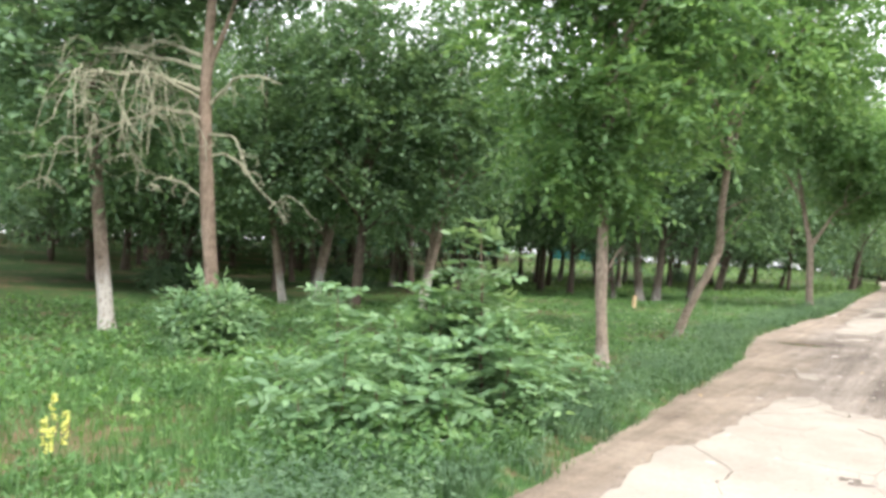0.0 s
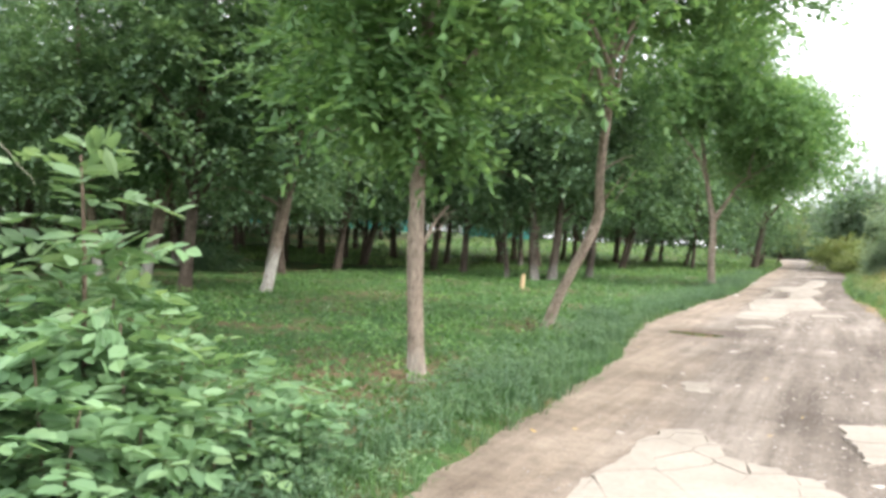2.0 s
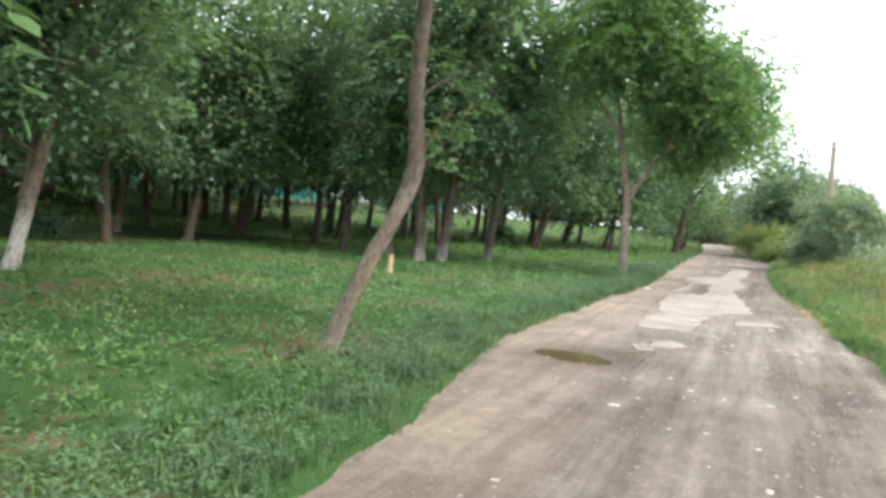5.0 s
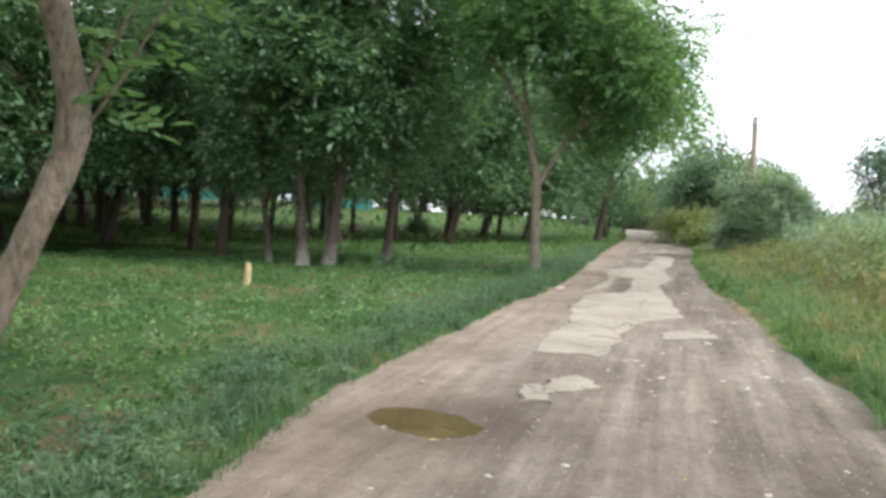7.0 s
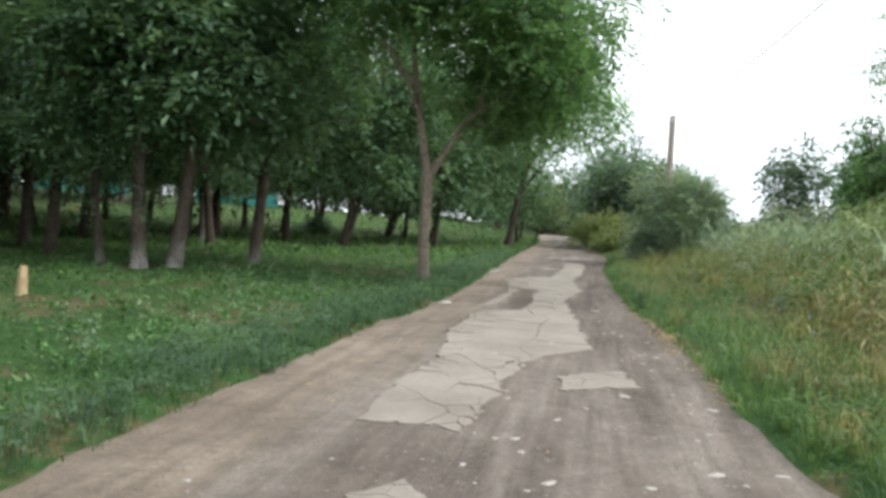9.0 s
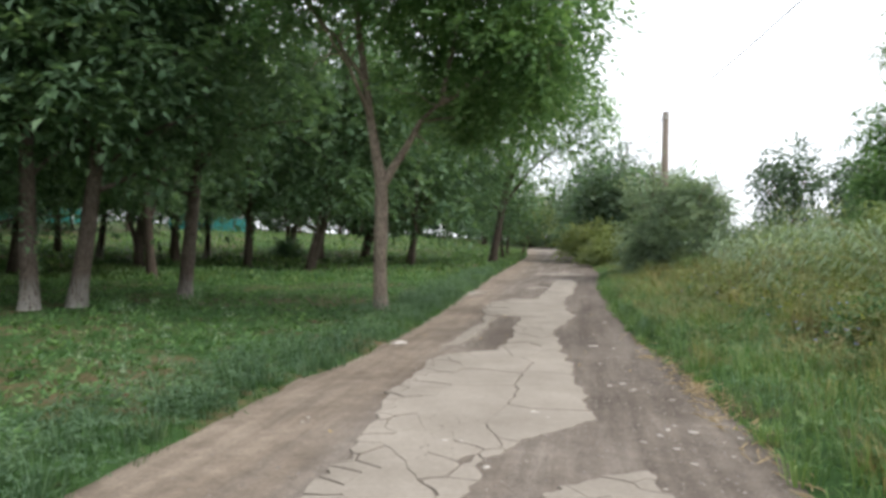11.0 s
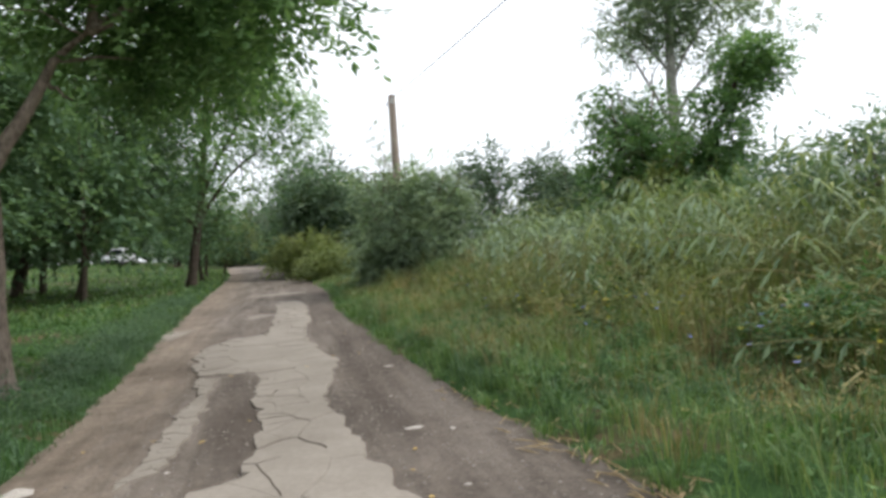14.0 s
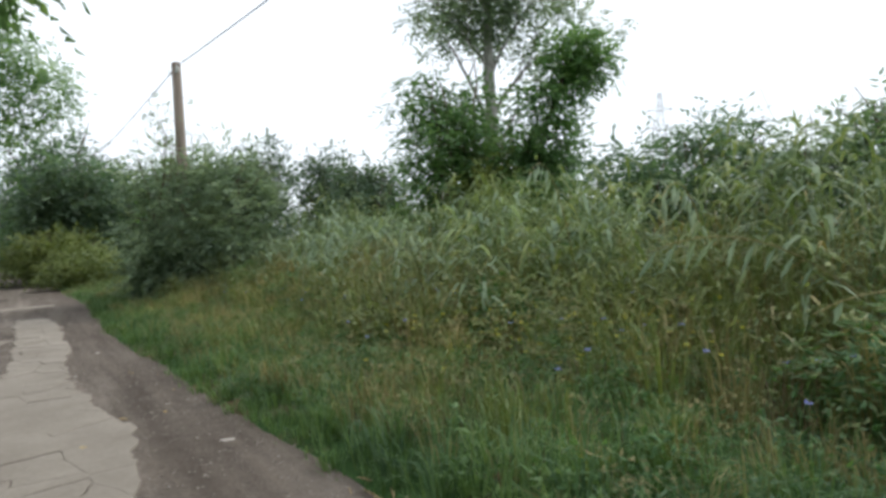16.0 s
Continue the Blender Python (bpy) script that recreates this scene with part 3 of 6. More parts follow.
Y = make_tree("tree", 14.52, 30.45,
    [(0.03, 0, -0.15, 0.15), (0.0, 0, 0.5, 0.125), (0.0, 0, 1.3, 0.13), (0.02, 0, 2.0, 0.12), (0.02, 0, 2.45, 0.13), (-0.12, 0, 3.1, 0.085), (-0.3, 0.05, 4.3, 0.07), (-0.55, 0.1, 6.2, 0.05), (-0.5, 0.1, 8.2, 0.02)],
    [((0.05, 0, 2.42), (1.15, -0.3, 4.05), 0.095), ((1.05, -0.28, 3.9), (3.3, -1.0, 4.7), 0.07), ((1.1, -0.3, 4.0), (1.5, -0.2, 6.8), 0.06), ((-0.3, 0.05, 4.2), (-1.9, -0.4, 6.2), 0.05),
     ((-0.2, 0, 3.6), (-1.2, -1.2, 5.2), 0.045), ((1.9, -0.5, 4.3), (3.1, 0.7, 6.3), 0.05), ((2.2, -0.6, 4.4), (2.75, -2.9, 4.3), 0.04), ((-0.45, 0.1, 5.5), (0.5, 1.2, 7.8), 0.04)],
    [(2.0, -0.6, 5.9, 2.1, 2.6, 1.8), (-0.1, 0, 7.4, 2.3, 2.6, 2.2), (0.3, 0.2, 8.8, 1.8, 2.2, 1.8), (2.4, -1.7, 4.4, 1.15, 1.9, 0.95), (-1.6, -0.3, 6.0, 1.5, 1.6, 1.4), (1.4, 0.9, 4.6, 1.8, 1.4, 1.0), (2.6, 0.2, 5.6, 1.0, 1.5, 1.2), (0.4, -1.5, 5.6, 1.5, 1.2, 0.9), (2.6, -2.8, 3.85, 0.45, 0.6, 0.6), (2.2, 1.2, 4.2, 1.5, 1.3, 1.0), (2.2, -0.7, 4.1, 1.4, 1.4, 0.8), (1.7, 0.7, 3.9, 1.3, 1.2, 0.7), (2.4, -0.2, 3.9, 0.9, 1.1, 0.8)],
    dict(count=11000, length=0.155, width=0.08, leaflets=6, blobs=34, blob=0.42), M_BARK_TAN, M_LEAF,
    "forked roadside tree with broad crown spreading over the road", seed=5, z=on(14.52, 30.45))

# tree with bare hanging lichen branches
D = make_tree("tree", 1.0, 10.6,
    [(0.12, 0, -0.15, 0.135), (0.08, 0, 0.8, 0.12), (0.0, -0.05, 2.0, 0.115), (-0.06, -0.1, 3.2, 0.11), (-0.1, -0.12, 4.2, 0.10), (-0.05, -0.1, 5.4, 0.08), (0.1, 0, 8.0, 0.03)],
    [((-0.08, -0.1, 4.4), (0.5, 0.2, 6.4), 0.06)],
    [(0.0, 0.4, 7.2, 2.4, 2.4, 1.5), (-1.6, 0.8, 6.4, 1.4, 1.4, 0.9)],
    dict(count=3600, length=0.19, width=0.11, leaflets=6, blobs=20, blob=0.38, leaf_shape=slivers), M_BARK_PALE, M_LEAF_WOOD,
    "tall tree with bare drooping lichen-covered lower branches", seed=6, z=on(1, 10.6))


def hanging_branch(start, end, r0, drops, seed, drop_len=0.9):
    """A bare limb from which crooked twigs hang down."""
    r = np.random.default_rng(seed)
    a, b = np.asarray(start, float), np.asarray(end, float)
    n = 10
    s = np.linspace(0, 1, n)[:, None]
    p = a + (b - a) * s
    p[:, 2] += 0.25 * np.sin(s[:, 0] * np.pi)
    p[1:] += np.cumsum(r.normal(size=(n - 1, 3)), 0) * 0.035
    pieces = [tube(p, r0 * (1 - 0.75 * s[:, 0]), 7)]
    for k in range(drops):
        i = int(r.integers(2, n))
        way = unit(np.r_[r.normal(size=2) * 0.8 + (b - a)[:2] * 0.15, 0.25])
        length = drop_len * r.uniform(0.5, 1.3)
        m = 9
        u = np.linspace(0, 1, m)[:, None]
        q = p[i] + way * length * 0.55 * np.sqrt(u) - np.array([0, 0, 1.0]) * length * (u**1.7)
        q[1:] += np.cumsum(r.normal(size=(m - 1, 3)), 0) * 0.028
        if r.random() < 0.6:
            q[-2:, 2] += np.array([0.04, 0.12]) * r.uniform(0.4, 1)
            q[-1, :2] += r.normal(size=2) * 0.08
        rr = 0.013 * r.uniform(0.7, 1.2)
        pieces.append(tube(q, np.linspace(rr, rr * 0.5, m), 5))
        for _ in range(3):
            h = int(r.integers(2, m - 1))
            e = unit(np.r_[r.normal(size=2), -0.6])
            z = q[h] + e * np.linspace(0, 1, 5)[:, None] * length * 0.32
            z[2:, 2] += np.array([0.0, 0.02, 0.07]) * r.uniform(-1, 1.5)
            z[1:] += np.cumsum(r.normal(size=(4, 3)), 0) * 0.02
            pieces.append(tube(z, np.linspace(rr * 0.7, rr * 0.35, 5), 4))
    return joined(pieces)


BARE = [((-0.1, -0.15, 3.75), (-1.5, -1.0, 3.4), 0.04, 12, 1.1), ((-0.1, -0.15, 4.2), (-2.1, -1.2, 4.3), 0.045, 15, 1.6), ((-0.1, -0.1, 4.6), (-2.7, -0.4, 4.6), 0.04, 14, 1.7),
        ((-0.1, -0.1, 4.05), (-1.4, -1.6, 4.0), 0.035, 13, 1.6), ((-0.1, -0.1, 4.8), (-3.2, 0.4, 4.9), 0.04, 12, 1.6), ((0.0, -0.1, 3.5), (1.0, -0.5, 2.55), 0.03, 3, 0.35), ((0.0, -0.1, 3.1), (1.25, -0.2, 2.2), 0.028, 3, 0.3),
        ((0.0, -0.1, 4.0), (1.3, -0.3, 4.3), 0.035, 4, 0.4), ((0.0, -0.05, 2.4), (-0.9, -0.4, 2.75), 0.025, 3, 0.4), ((1.2, -0.2, 2.25), (1.95, 0.0, 1.85), 0.016, 2, 0.25)]
for k, (a, b, r0, n, dl) in enumerate(BARE):
    v, f = hanging_branch(a, b, r0, n, 50 + k, dl)
    part("limb", mesh_from("limb", v, f, M_TWIG, True), D, "bare crooked lichen-grey limb")


def wood_tree(seed, tall, count, length, width, bark, leaf, label, name="tree", twin=False, lean=0.0, leaflets=5, blobs=14, base=2.1, spread=2.6):
    """A park tree of the plantation, built at the origin."""
    r = np.random.default_rng(seed)
    top = np.r_[lean + r.normal() * 0.3, r.normal() * 0.3]
    r0 = 0.0125 * tall * r.uniform(0.85, 1.15)
    trunk = [(0, 0, -0.2, r0 * 1.1), (top[0] * 0.3, top[1] * 0.3, base * 0.55, r0), (top[0] * 0.62, top[1] * 0.62, base * 1.15, r0 * 0.82), (top[0], top[1], tall * 0.5, r0 * 0.55), (top[0] * 1.1, top[1] * 1.1, tall * 0.92, r0 * 0.12)]
    limbs = []
    for k in range(6):
        z = base * r.uniform(0.85, 1.9)
        f = min(z / (tall * 0.5), 1)
        a = r.uniform(0, 2 * np.pi)
        out = spread * r.uniform(0.5, 0.85)
        limbs.append(((top[0] * f, top[1] * f, z), (top[0] * f + out * np.cos(a), top[1] * f + out * np.sin(a), z + r.uniform(0.5, 2.2)), r0 * 0.4))
    if twin:
        limbs.append(((0, 0, 0.05), (r.choice([-1, 1]) * 0.9, 0.2, base * 1.5), r0 * 0.8))
    lobes = [(top[0], top[1], tall * 0.42, spread, spread, tall * 0.2), (top[0], top[1], tall * 0.62, spread * 0.92, spread * 0.92, tall * 0.19), (top[0], top[1], tall * 0.82, spread * 0.7, spread * 0.7, tall * 0.16)]
    for k in range(6):
        a = r.uniform(0, 2 * np.pi)
        lobes.append((top[0] * 0.7 + spread * 0.62 * np.cos(a), top[1] * 0.7 + spread * 0.62 * np.sin(a), base + r.uniform(0.35, 1.6), spread * 0.48, spread * 0.48, 0.75))
    return make_tree(name, 0, 0, trunk, limbs, lobes, dict(count=count, length=length, width=width, leaflets=leaflets, blobs=blobs, blob=0.30, reach=length * 2.3, droop=0.5, leaf_shape=slivers), bark, leaf, label, seed=seed, sides=8, twigs=1)


WOOD = "park plantation trees"
kinds = [wood_tree(11 + k, tall * 1.38, 2700, 0.26, 0.175, bark, M_LEAF_WOOD, label, twin=twin, lean=lean, spread=2.9, leaflets=6, blobs=18, base=2.9 if bark is M_BARK_WHITE else 2.1 if twin else 2.45)
         for k, (tall, bark, twin, lean, label) in enumerate([
             (9.0, M_BARK_LIME, False, 0.5, "park tree with limewashed trunk and dense dark crown"),
             (9.6, M_BARK_LIME, False, -0.4, "park tree with limewashed trunk and dense dark crown"),
             (8.6, M_BARK_DARK, True, 0.8, "dark forked park tree with low dense crown"),
             (9.8, M_BARK_DARK, False, 0.15, "dark upright park tree with dense crown"),
             (8.2, M_BARK_DARK, True, -0.9, "dark leaning park tree with double trunk"),
             (9.4, M_BARK_WHITE, False, -0.7, "slim park tree with whitewashed trunk"),
             (9.2, M_BARK_WHITE, True, 0.9, "slim leaning park tree with whitewashed double trunk")])]
kinds.append(wood_tree(27, 12.0, 6500, 0.28, 0.17, M_BARK_DARK, M_LEAF_WOOD, "broad dark park tree with foliage hanging low", lean=0.9, spread=4.3, blobs=20, base=2.3))
far_kinds = [wood_tree(31 + k, tall * 1.3, 720, 0.48, 0.36, M_BARK_DARK, leaf, "distant park tree with dark crown", leaflets=4, blobs=14, spread=3.2)
             for k, (tall, leaf) in enumerate([(9.5, M_LEAF_WOOD), (8.6, M_LEAF_WOOD), (10.5, M_LEAF_FAR)])]
for k in kinds + far_kinds:
    k["group"] = WOOD

# bases of the trees that stand singly: kind, x, y, turn, scale
STANDS = [(5, -1.5, 11.3, 0, 0.9), (5, -2.43, 20.27, 20, 0.9), (6, -1.95, 21.3, 20, 0.85), (3, 0.12, 19.6, 90, 0.85), (6, 2.0, 20.0, 10, 0.95),
          (0, 8.25, 31.05, 80, 1.0), (0, 8.88, 31.5, 0, 1.0), (1, 10.38, 34.0, 200, 1.0), (3, 3.35, 37.5, 0, 1.05), (3, 5.1, 34.6, 100, 0.95), (1, 7.2, 31.9, 45, 0.62),
          (3, 8.25, 40.9, 210, 0.95), (4, 12.9, 47.3, 180, 1.15), (2, 15.8, 59.5, 0, 1.2), (3, 17.0, 60.4, 60, 1.0), (7, 17.9, 55.3, 10, 1.0), (1, 7.4, 58.0, 140, 1.0),
          (3, 9.7, 56.5, 0, 1.0), (3, 1.8, 47.5, 70, 1.0), (0, 2.7, 55, 10, 1.0), (2, 11.4, 64, 90, 1.0), (3, -6.2, 27.0, 0, 1.0),
          (4, 0.2, 32.0, 250, 0.95), (3, 3.0, 44.0, 30, 1.0), (2, 5.6, 50.5, 130, 1.0)]
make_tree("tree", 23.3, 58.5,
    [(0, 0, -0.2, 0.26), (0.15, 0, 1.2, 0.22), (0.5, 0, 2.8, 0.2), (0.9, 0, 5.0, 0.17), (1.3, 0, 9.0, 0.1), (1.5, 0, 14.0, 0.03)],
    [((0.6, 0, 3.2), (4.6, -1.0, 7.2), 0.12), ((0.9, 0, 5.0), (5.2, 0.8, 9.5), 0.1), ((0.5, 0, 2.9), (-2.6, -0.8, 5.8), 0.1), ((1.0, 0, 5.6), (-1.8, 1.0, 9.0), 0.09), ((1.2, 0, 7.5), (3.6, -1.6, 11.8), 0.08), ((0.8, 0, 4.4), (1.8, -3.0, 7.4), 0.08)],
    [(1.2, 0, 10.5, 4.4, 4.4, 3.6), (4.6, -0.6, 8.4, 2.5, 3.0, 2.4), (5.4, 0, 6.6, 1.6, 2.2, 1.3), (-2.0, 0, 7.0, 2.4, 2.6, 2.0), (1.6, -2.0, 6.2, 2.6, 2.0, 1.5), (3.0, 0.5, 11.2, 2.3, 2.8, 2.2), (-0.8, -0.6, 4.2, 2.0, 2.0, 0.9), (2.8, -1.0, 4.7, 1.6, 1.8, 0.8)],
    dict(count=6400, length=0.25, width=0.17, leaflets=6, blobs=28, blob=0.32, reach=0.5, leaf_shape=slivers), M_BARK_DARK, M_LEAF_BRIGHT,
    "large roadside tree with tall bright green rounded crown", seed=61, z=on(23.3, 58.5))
used = [(23.3, 58.5), (20.0, 60.0), (26.0, 62.0)]
first = set()
for kind, x, y, turn, size in STANDS:
    m = pose(x, y, on(x, y), 0, 0, turn) @ Matrix.Scale(size, 4)
    if kind in first:
        copy_thing(kinds[kind], m)
    else:
        first.add(kind)
        kinds[kind].matrix_basis = m
    used.append((x, y))
spot = np.random.default_rng(91)
first = set()
ROADSIDE = [(26.3, 68.0), (29.4, 79.0), (32.5, 95.0), (39.0, 122.0), (44.5, 124.0), (36.0, 110.0)]
for row in range(30):
    for col in range(30):
        x = -74 + col * 5.4 + spot.normal() * 1.0 + (row % 2) * 2.7
        y = 14 + row * 5.2 + spot.normal() * 1.0
        out = (float(edge_left(y)) - x) * 0.956
        if out < 3.5 or y > 118 or (y < 25 and x > -5.5) or (y < 33 and x > 3.5) or (y < 46 and out < 6.0):
            continue
        if y > 62 and out < 34 and y < 104:
            continue
        if x < -0.95 * y - 2 or (y > 92 and x < 0) or min((x - a) ** 2 + (y - b) ** 2 for a, b in used) < 9:
            continue
        used.append((x, y))
        far = math.hypot(x - 10, y - 10) > 36
        pool = far_kinds if far else kinds[:5]
        k = int(spot.integers(len(pool)))
        m = pose(x, y, on(x, y), 0, 0, spot.uniform(0, 360)) @ Matrix.Scale(spot.uniform(0.88, 1.12), 4)
        if far and k not in first:
            first.add(k)
            pool[k].matrix_basis = m
        else:
            copy_thing(pool[k], m)


for x, y in ROADSIDE:
    copy_thing(far_kinds[1], pose(x, y, on(x, y), 0, 0, 60 * x) @ Matrix.Scale(0.9, 4))


def bush(name, x, y, wide, tall, count, length, width, leaf, label, seed, stems=6, leaflets=6, droop=0.3, low=0.0, bark=None, category="bush", blobs=20, group="", fuller=1.25):
    """A shrub with stems from the ground and leaf sprays all the way down."""
    r = np.random.default_rng(seed)
    t = thing(name, x, y, on(x, y), label, category, group)
    for k in range(stems):
        a = r.uniform(0, 2 * np.pi)
        v, f = bough((0.1 * np.cos(a), 0.1 * np.sin(a), -0.05), (wide * 0.4 * np.cos(a), wide * 0.4 * np.sin(a), tall * r.uniform(0.6, 0.95)), 0.012 * tall, seed * 7 + k, twigs=4)
        part("stem", mesh_from("stem", v, f, bark or M_BARK, True), t)
    lobes = [(0, 0, tall * (0.48 + low), wide * 0.48, wide * 0.48, tall * 0.5)]
    for k in range(6):
        a = r.uniform(0, 2 * np.pi)
        lobes.append((wide * 0.33 * np.cos(a), wide * 0.33 * np.sin(a), tall * r.uniform(0.16, 0.8), wide * 0.26, wide * 0.26, tall * 0.2))
    v, f = crown(lobes, int(count * fuller), length * 1.3, width * 1.35, leaflets, blobs, seed, droop, blob=0.38)
    v[:, 2] = np.maximum(v[:, 2], 0.01)
    part("foliage", mesh_from("foliage", v, f, leaf), t)
    return t


# ---- saplings beside the road on the park side ----
def sapling(x, y, tall, seed, label="sapling shoot with long feathered green leaves"):
    """One or two leaning stems set all round with long feathered leaves."""
    r = np.random.default_rng(seed)
    t = thing("sapling", x, y, on(x, y), label, "sapling", "roadside saplings")
    lean = r.normal(size=2) * 0.12 * tall
    line = smooth_line([(0, 0, -0.05, 0.010 + 0.004 * tall), (lean[0] * 0.3, lean[1] * 0.3, tall * 0.45, 0.010), (lean[0], lean[1], tall, 0.005)], 10)
    v, f = tube(line[:, :3], line[:, 3], 6)
    part("stem", mesh_from("stem", v, f, M_BARK, True), t)
    n = int(16 + 13 * tall)
    s = np.linspace(0.12, 0.99, n) ** 0.8
    a = np.arange(n) * 2.4 + r.uniform(0, 6)
    at = np.stack([np.interp(s * tall, line[:, 2], line[:, k]) for k in range(3)], -1)
    way = unit(np.stack([np.cos(a), np.sin(a), r.uniform(0.15, 0.6, n) + 0.35 * (s > 0.9)], -1))
    v, f = sprays(at, way, 11, 0.120 * r.uniform(0.85, 1.15), 0.070, r.uniform(0.32, 0.52, n) * (1.1 - 0.35 * s), r, 0.35, broad_leaves)
    v[:, 2] = np.maximum(v[:, 2], 0.01)
    part("foliage", mesh_from("foliage", v, f, M_LEAF_SAPLING), t)
    return t


for k, (x, y, tall) in enumerate([(5.37, 5.74, 1.25), (5.6, 5.3, 0.85), (6.0, 5.9, 1.0), (6.3, 5.4, 0.8), (6.65, 6.0, 0.95), (6.9, 6.6, 0.8), (7.2, 6.9, 0.65), (6.2, 6.6, 0.95), (5.8, 6.5, 0.9),
                                  (6.55, 5.2, 0.55), (6.1, 4.9, 0.5), (5.5, 4.75, 0.45), (6.3, 6.15, 1.3), (6.72, 6.5, 1.2), (6.42, 6.6, 1.35), (6.85, 6.3, 1.0), (6.1, 6.3, 1.15), (7.0, 6.1, 0.6), (6.85, 5.75, 0.7), (6.4, 6.9, 0.8), (5.0, 5.5, 0.6), (7.35, 7.2, 0.45)]):
    sapling(x, y, tall, 700 + k)
bush("sapling_bush", 1.9, 9.2, 0.95, 1.0, 420, 0.13, 0.06, M_LEAF_SAPLING, "sapling bush at the foot of a tree trunk", 74, group="roadside saplings")
bush("sapling_bush", -1.6, 7.0, 1.6, 0.85, 420, 0.13, 0.06, M_LEAF_SAPLING, "sapling bush standing in the weedy grass", 76, group="roadside saplings")
bush("weed_clump", 0.4, 16.6, 0.9, 0.5, 160, 0.12, 0.06, M_LEAF_SAPLING, "leafy weed clump in the park grass", 77)
for k, (x, y, s) in enumerate([(-9, 24, 1.2), (-13, 30, 1.4), (-4, 30, 1.1), (11.6, 60, 1.0)]):
    bush("shrub", x, y, 1.5 * s, 0.95 * s, 260, 0.16, 0.08, M_LEAF_WOOD, "dark round shrub under the park trees", 80 + k, group="park shrubs")

# the tall shoot: one stem with long feathered leaves
shoot = thing("sapling", 6.55, 6.35, on(6.55, 6.35), "tall sapling shoot with long feathered leaves", "sapling")
line = smooth_line([(0.05, 0, -0.05, 0.016), (0.02, 0, 0.8, 0.014), (0, 0.02, 1.4, 0.011), (-0.02, 0.0, 1.82, 0.006)], 12)
v, f = tube(line[:, :3], line[:, 3], 7)
part("stem", mesh_from("stem", v, f, M_BARK, True), shoot)
r = np.random.default_rng(5)
zz = np.linspace(0.22, 1.82, 36)
aa = np.arange(36) * 2.4 + r.normal(size=36) * 0.4
way = unit(np.stack([np.cos(aa), np.sin(aa), 0.3 + r.uniform(0, 0.5, 36) + 0.4 * (zz > 1.6)], -1))
at = np.stack([np.zeros(36), np.zeros(36), zz], -1)
v, f = sprays(at, way, 11, 0.155, 0.072, r.uniform(0.42, 0.66, 36) * (1.1 - 0.4 * (zz - 0.35) / 1.45), r, 0.55, broad_leaves)
part("foliage", mesh_from("foliage", v, f, M_LEAF_SHOOT), shoot)

# yellow flower spike
spike = thing("flower", 4.05, 3.85, on(4.05, 3.85), "pale yellow flower spike in the grass", "flower")
for k, (dx, dy, h) in enumerate([(0, 0, 0.52), (0.08, 0.03, 0.40), (-0.09, 0.02, 0.34), (0.04, -0.07, 0.3)]):
    v, f = tube([(dx * 0.3, dy * 0.3, -0.03), (dx * 0.8, dy * 0.8, h * 0.5), (dx, dy, h)], [0.006, 0.005, 0.003], 5)
    part("stem", mesh_from("stem", v, f, M_GRASS_LIGHT), spike)
    n = 46
    q = np.stack([np.full(n, dx), np.full(n, dy), r.uniform(h * 0.4, h, n)], -1)
    d = unit(r.normal(size=(n, 3)) * [1, 1, 0.4])
    v, f = diamonds(q, d, unit(np.cross(d, [0, 0, 1.0])), np.full(n, 0.034), np.full(n, 0.028))
    part("blossom", mesh_from("blossom", v, f, M_PALE_YELLOW), spike)

# ---- the wild side of the road ----
bush("shrub", 25.5, 39.6, 2.3, 4.0, 1500, 0.17, 0.045, M_LEAF_GREY, "dense silvery grey-green shrub beside the road", 101, stems=9, leaflets=7)
bush("shrub", 24.7, 40.8, 1.7, 2.2, 600, 0.17, 0.045, M_LEAF_GREY, "dense silvery grey-green shrub beside the road", 102, stems=5, leaflets=7)
bush("shrub", 26.8, 42.8, 2.2, 4.3, 900, 0.17, 0.085, M_LEAF, "tall leafy green shrub behind a pole", 103, stems=6)
bush("shrub", 25.2, 41.6, 1.7, 4.3, 700, 0.17, 0.06, M_LEAF_GREY, "tall grey-green shrub grown round a pole", 104, stems=6)
bush("shrub", 30.6, 60.5, 4.6, 2.6, 900, 0.24, 0.08, M_LEAF_YELLOW, "yellow-green bush at the road's edge", 105)
bush("shrub", 29.0, 54.5, 3.0, 1.5, 500, 0.2, 0.07, M_LEAF_YELLOW, "low yellow-green bush at the road's edge", 106)
for k, (x, y, wd, h) in enumerate([(33.5, 66, 5, 8.0), (36.5, 74, 6, 10), (32.2, 63, 3.4, 6.2), (40, 84, 6, 8.5), (44, 80, 6, 8.0), (38, 66, 5, 6.5), (48.5, 112, 9, 8), (52, 122, 10, 9)]):
    bush("tree", x, y, wd, h, 1000, 0.34, 0.14, M_LEAF_FAR if k % 3 else M_LEAF_WOOD, "grey-green roadside tree leafy to the ground", 110 + k, stems=5, leaflets=5, category="tree", group="roadside trees")
for k, (x, y, wd, h) in enumerate([(55, 77, 5.5, 10.2), (61, 76, 6, 9.4), (49, 58.5, 4, 6.2), (70, 84, 6, 7.5), (58, 66, 4, 4.6)]):
    bush("tree", x, y, wd, h, 700, 0.4, 0.2, M_LEAF_FAR, "distant tree with rounded clumped crown", 130 + k, stems=4, leaflets=5, low=0.12, category="tree", group="distant trees")
W = wood_tree(55, 7.5, 900, 0.3, 0.09, M_BARK_DARK, M_LEAF_YELLOW, "weeping tree with pale yellow-green hanging foliage", base=1.6, spread=2.8)
W.matrix_basis = pose(31.6, 82, on(31.6, 82), 0, 0, 40)

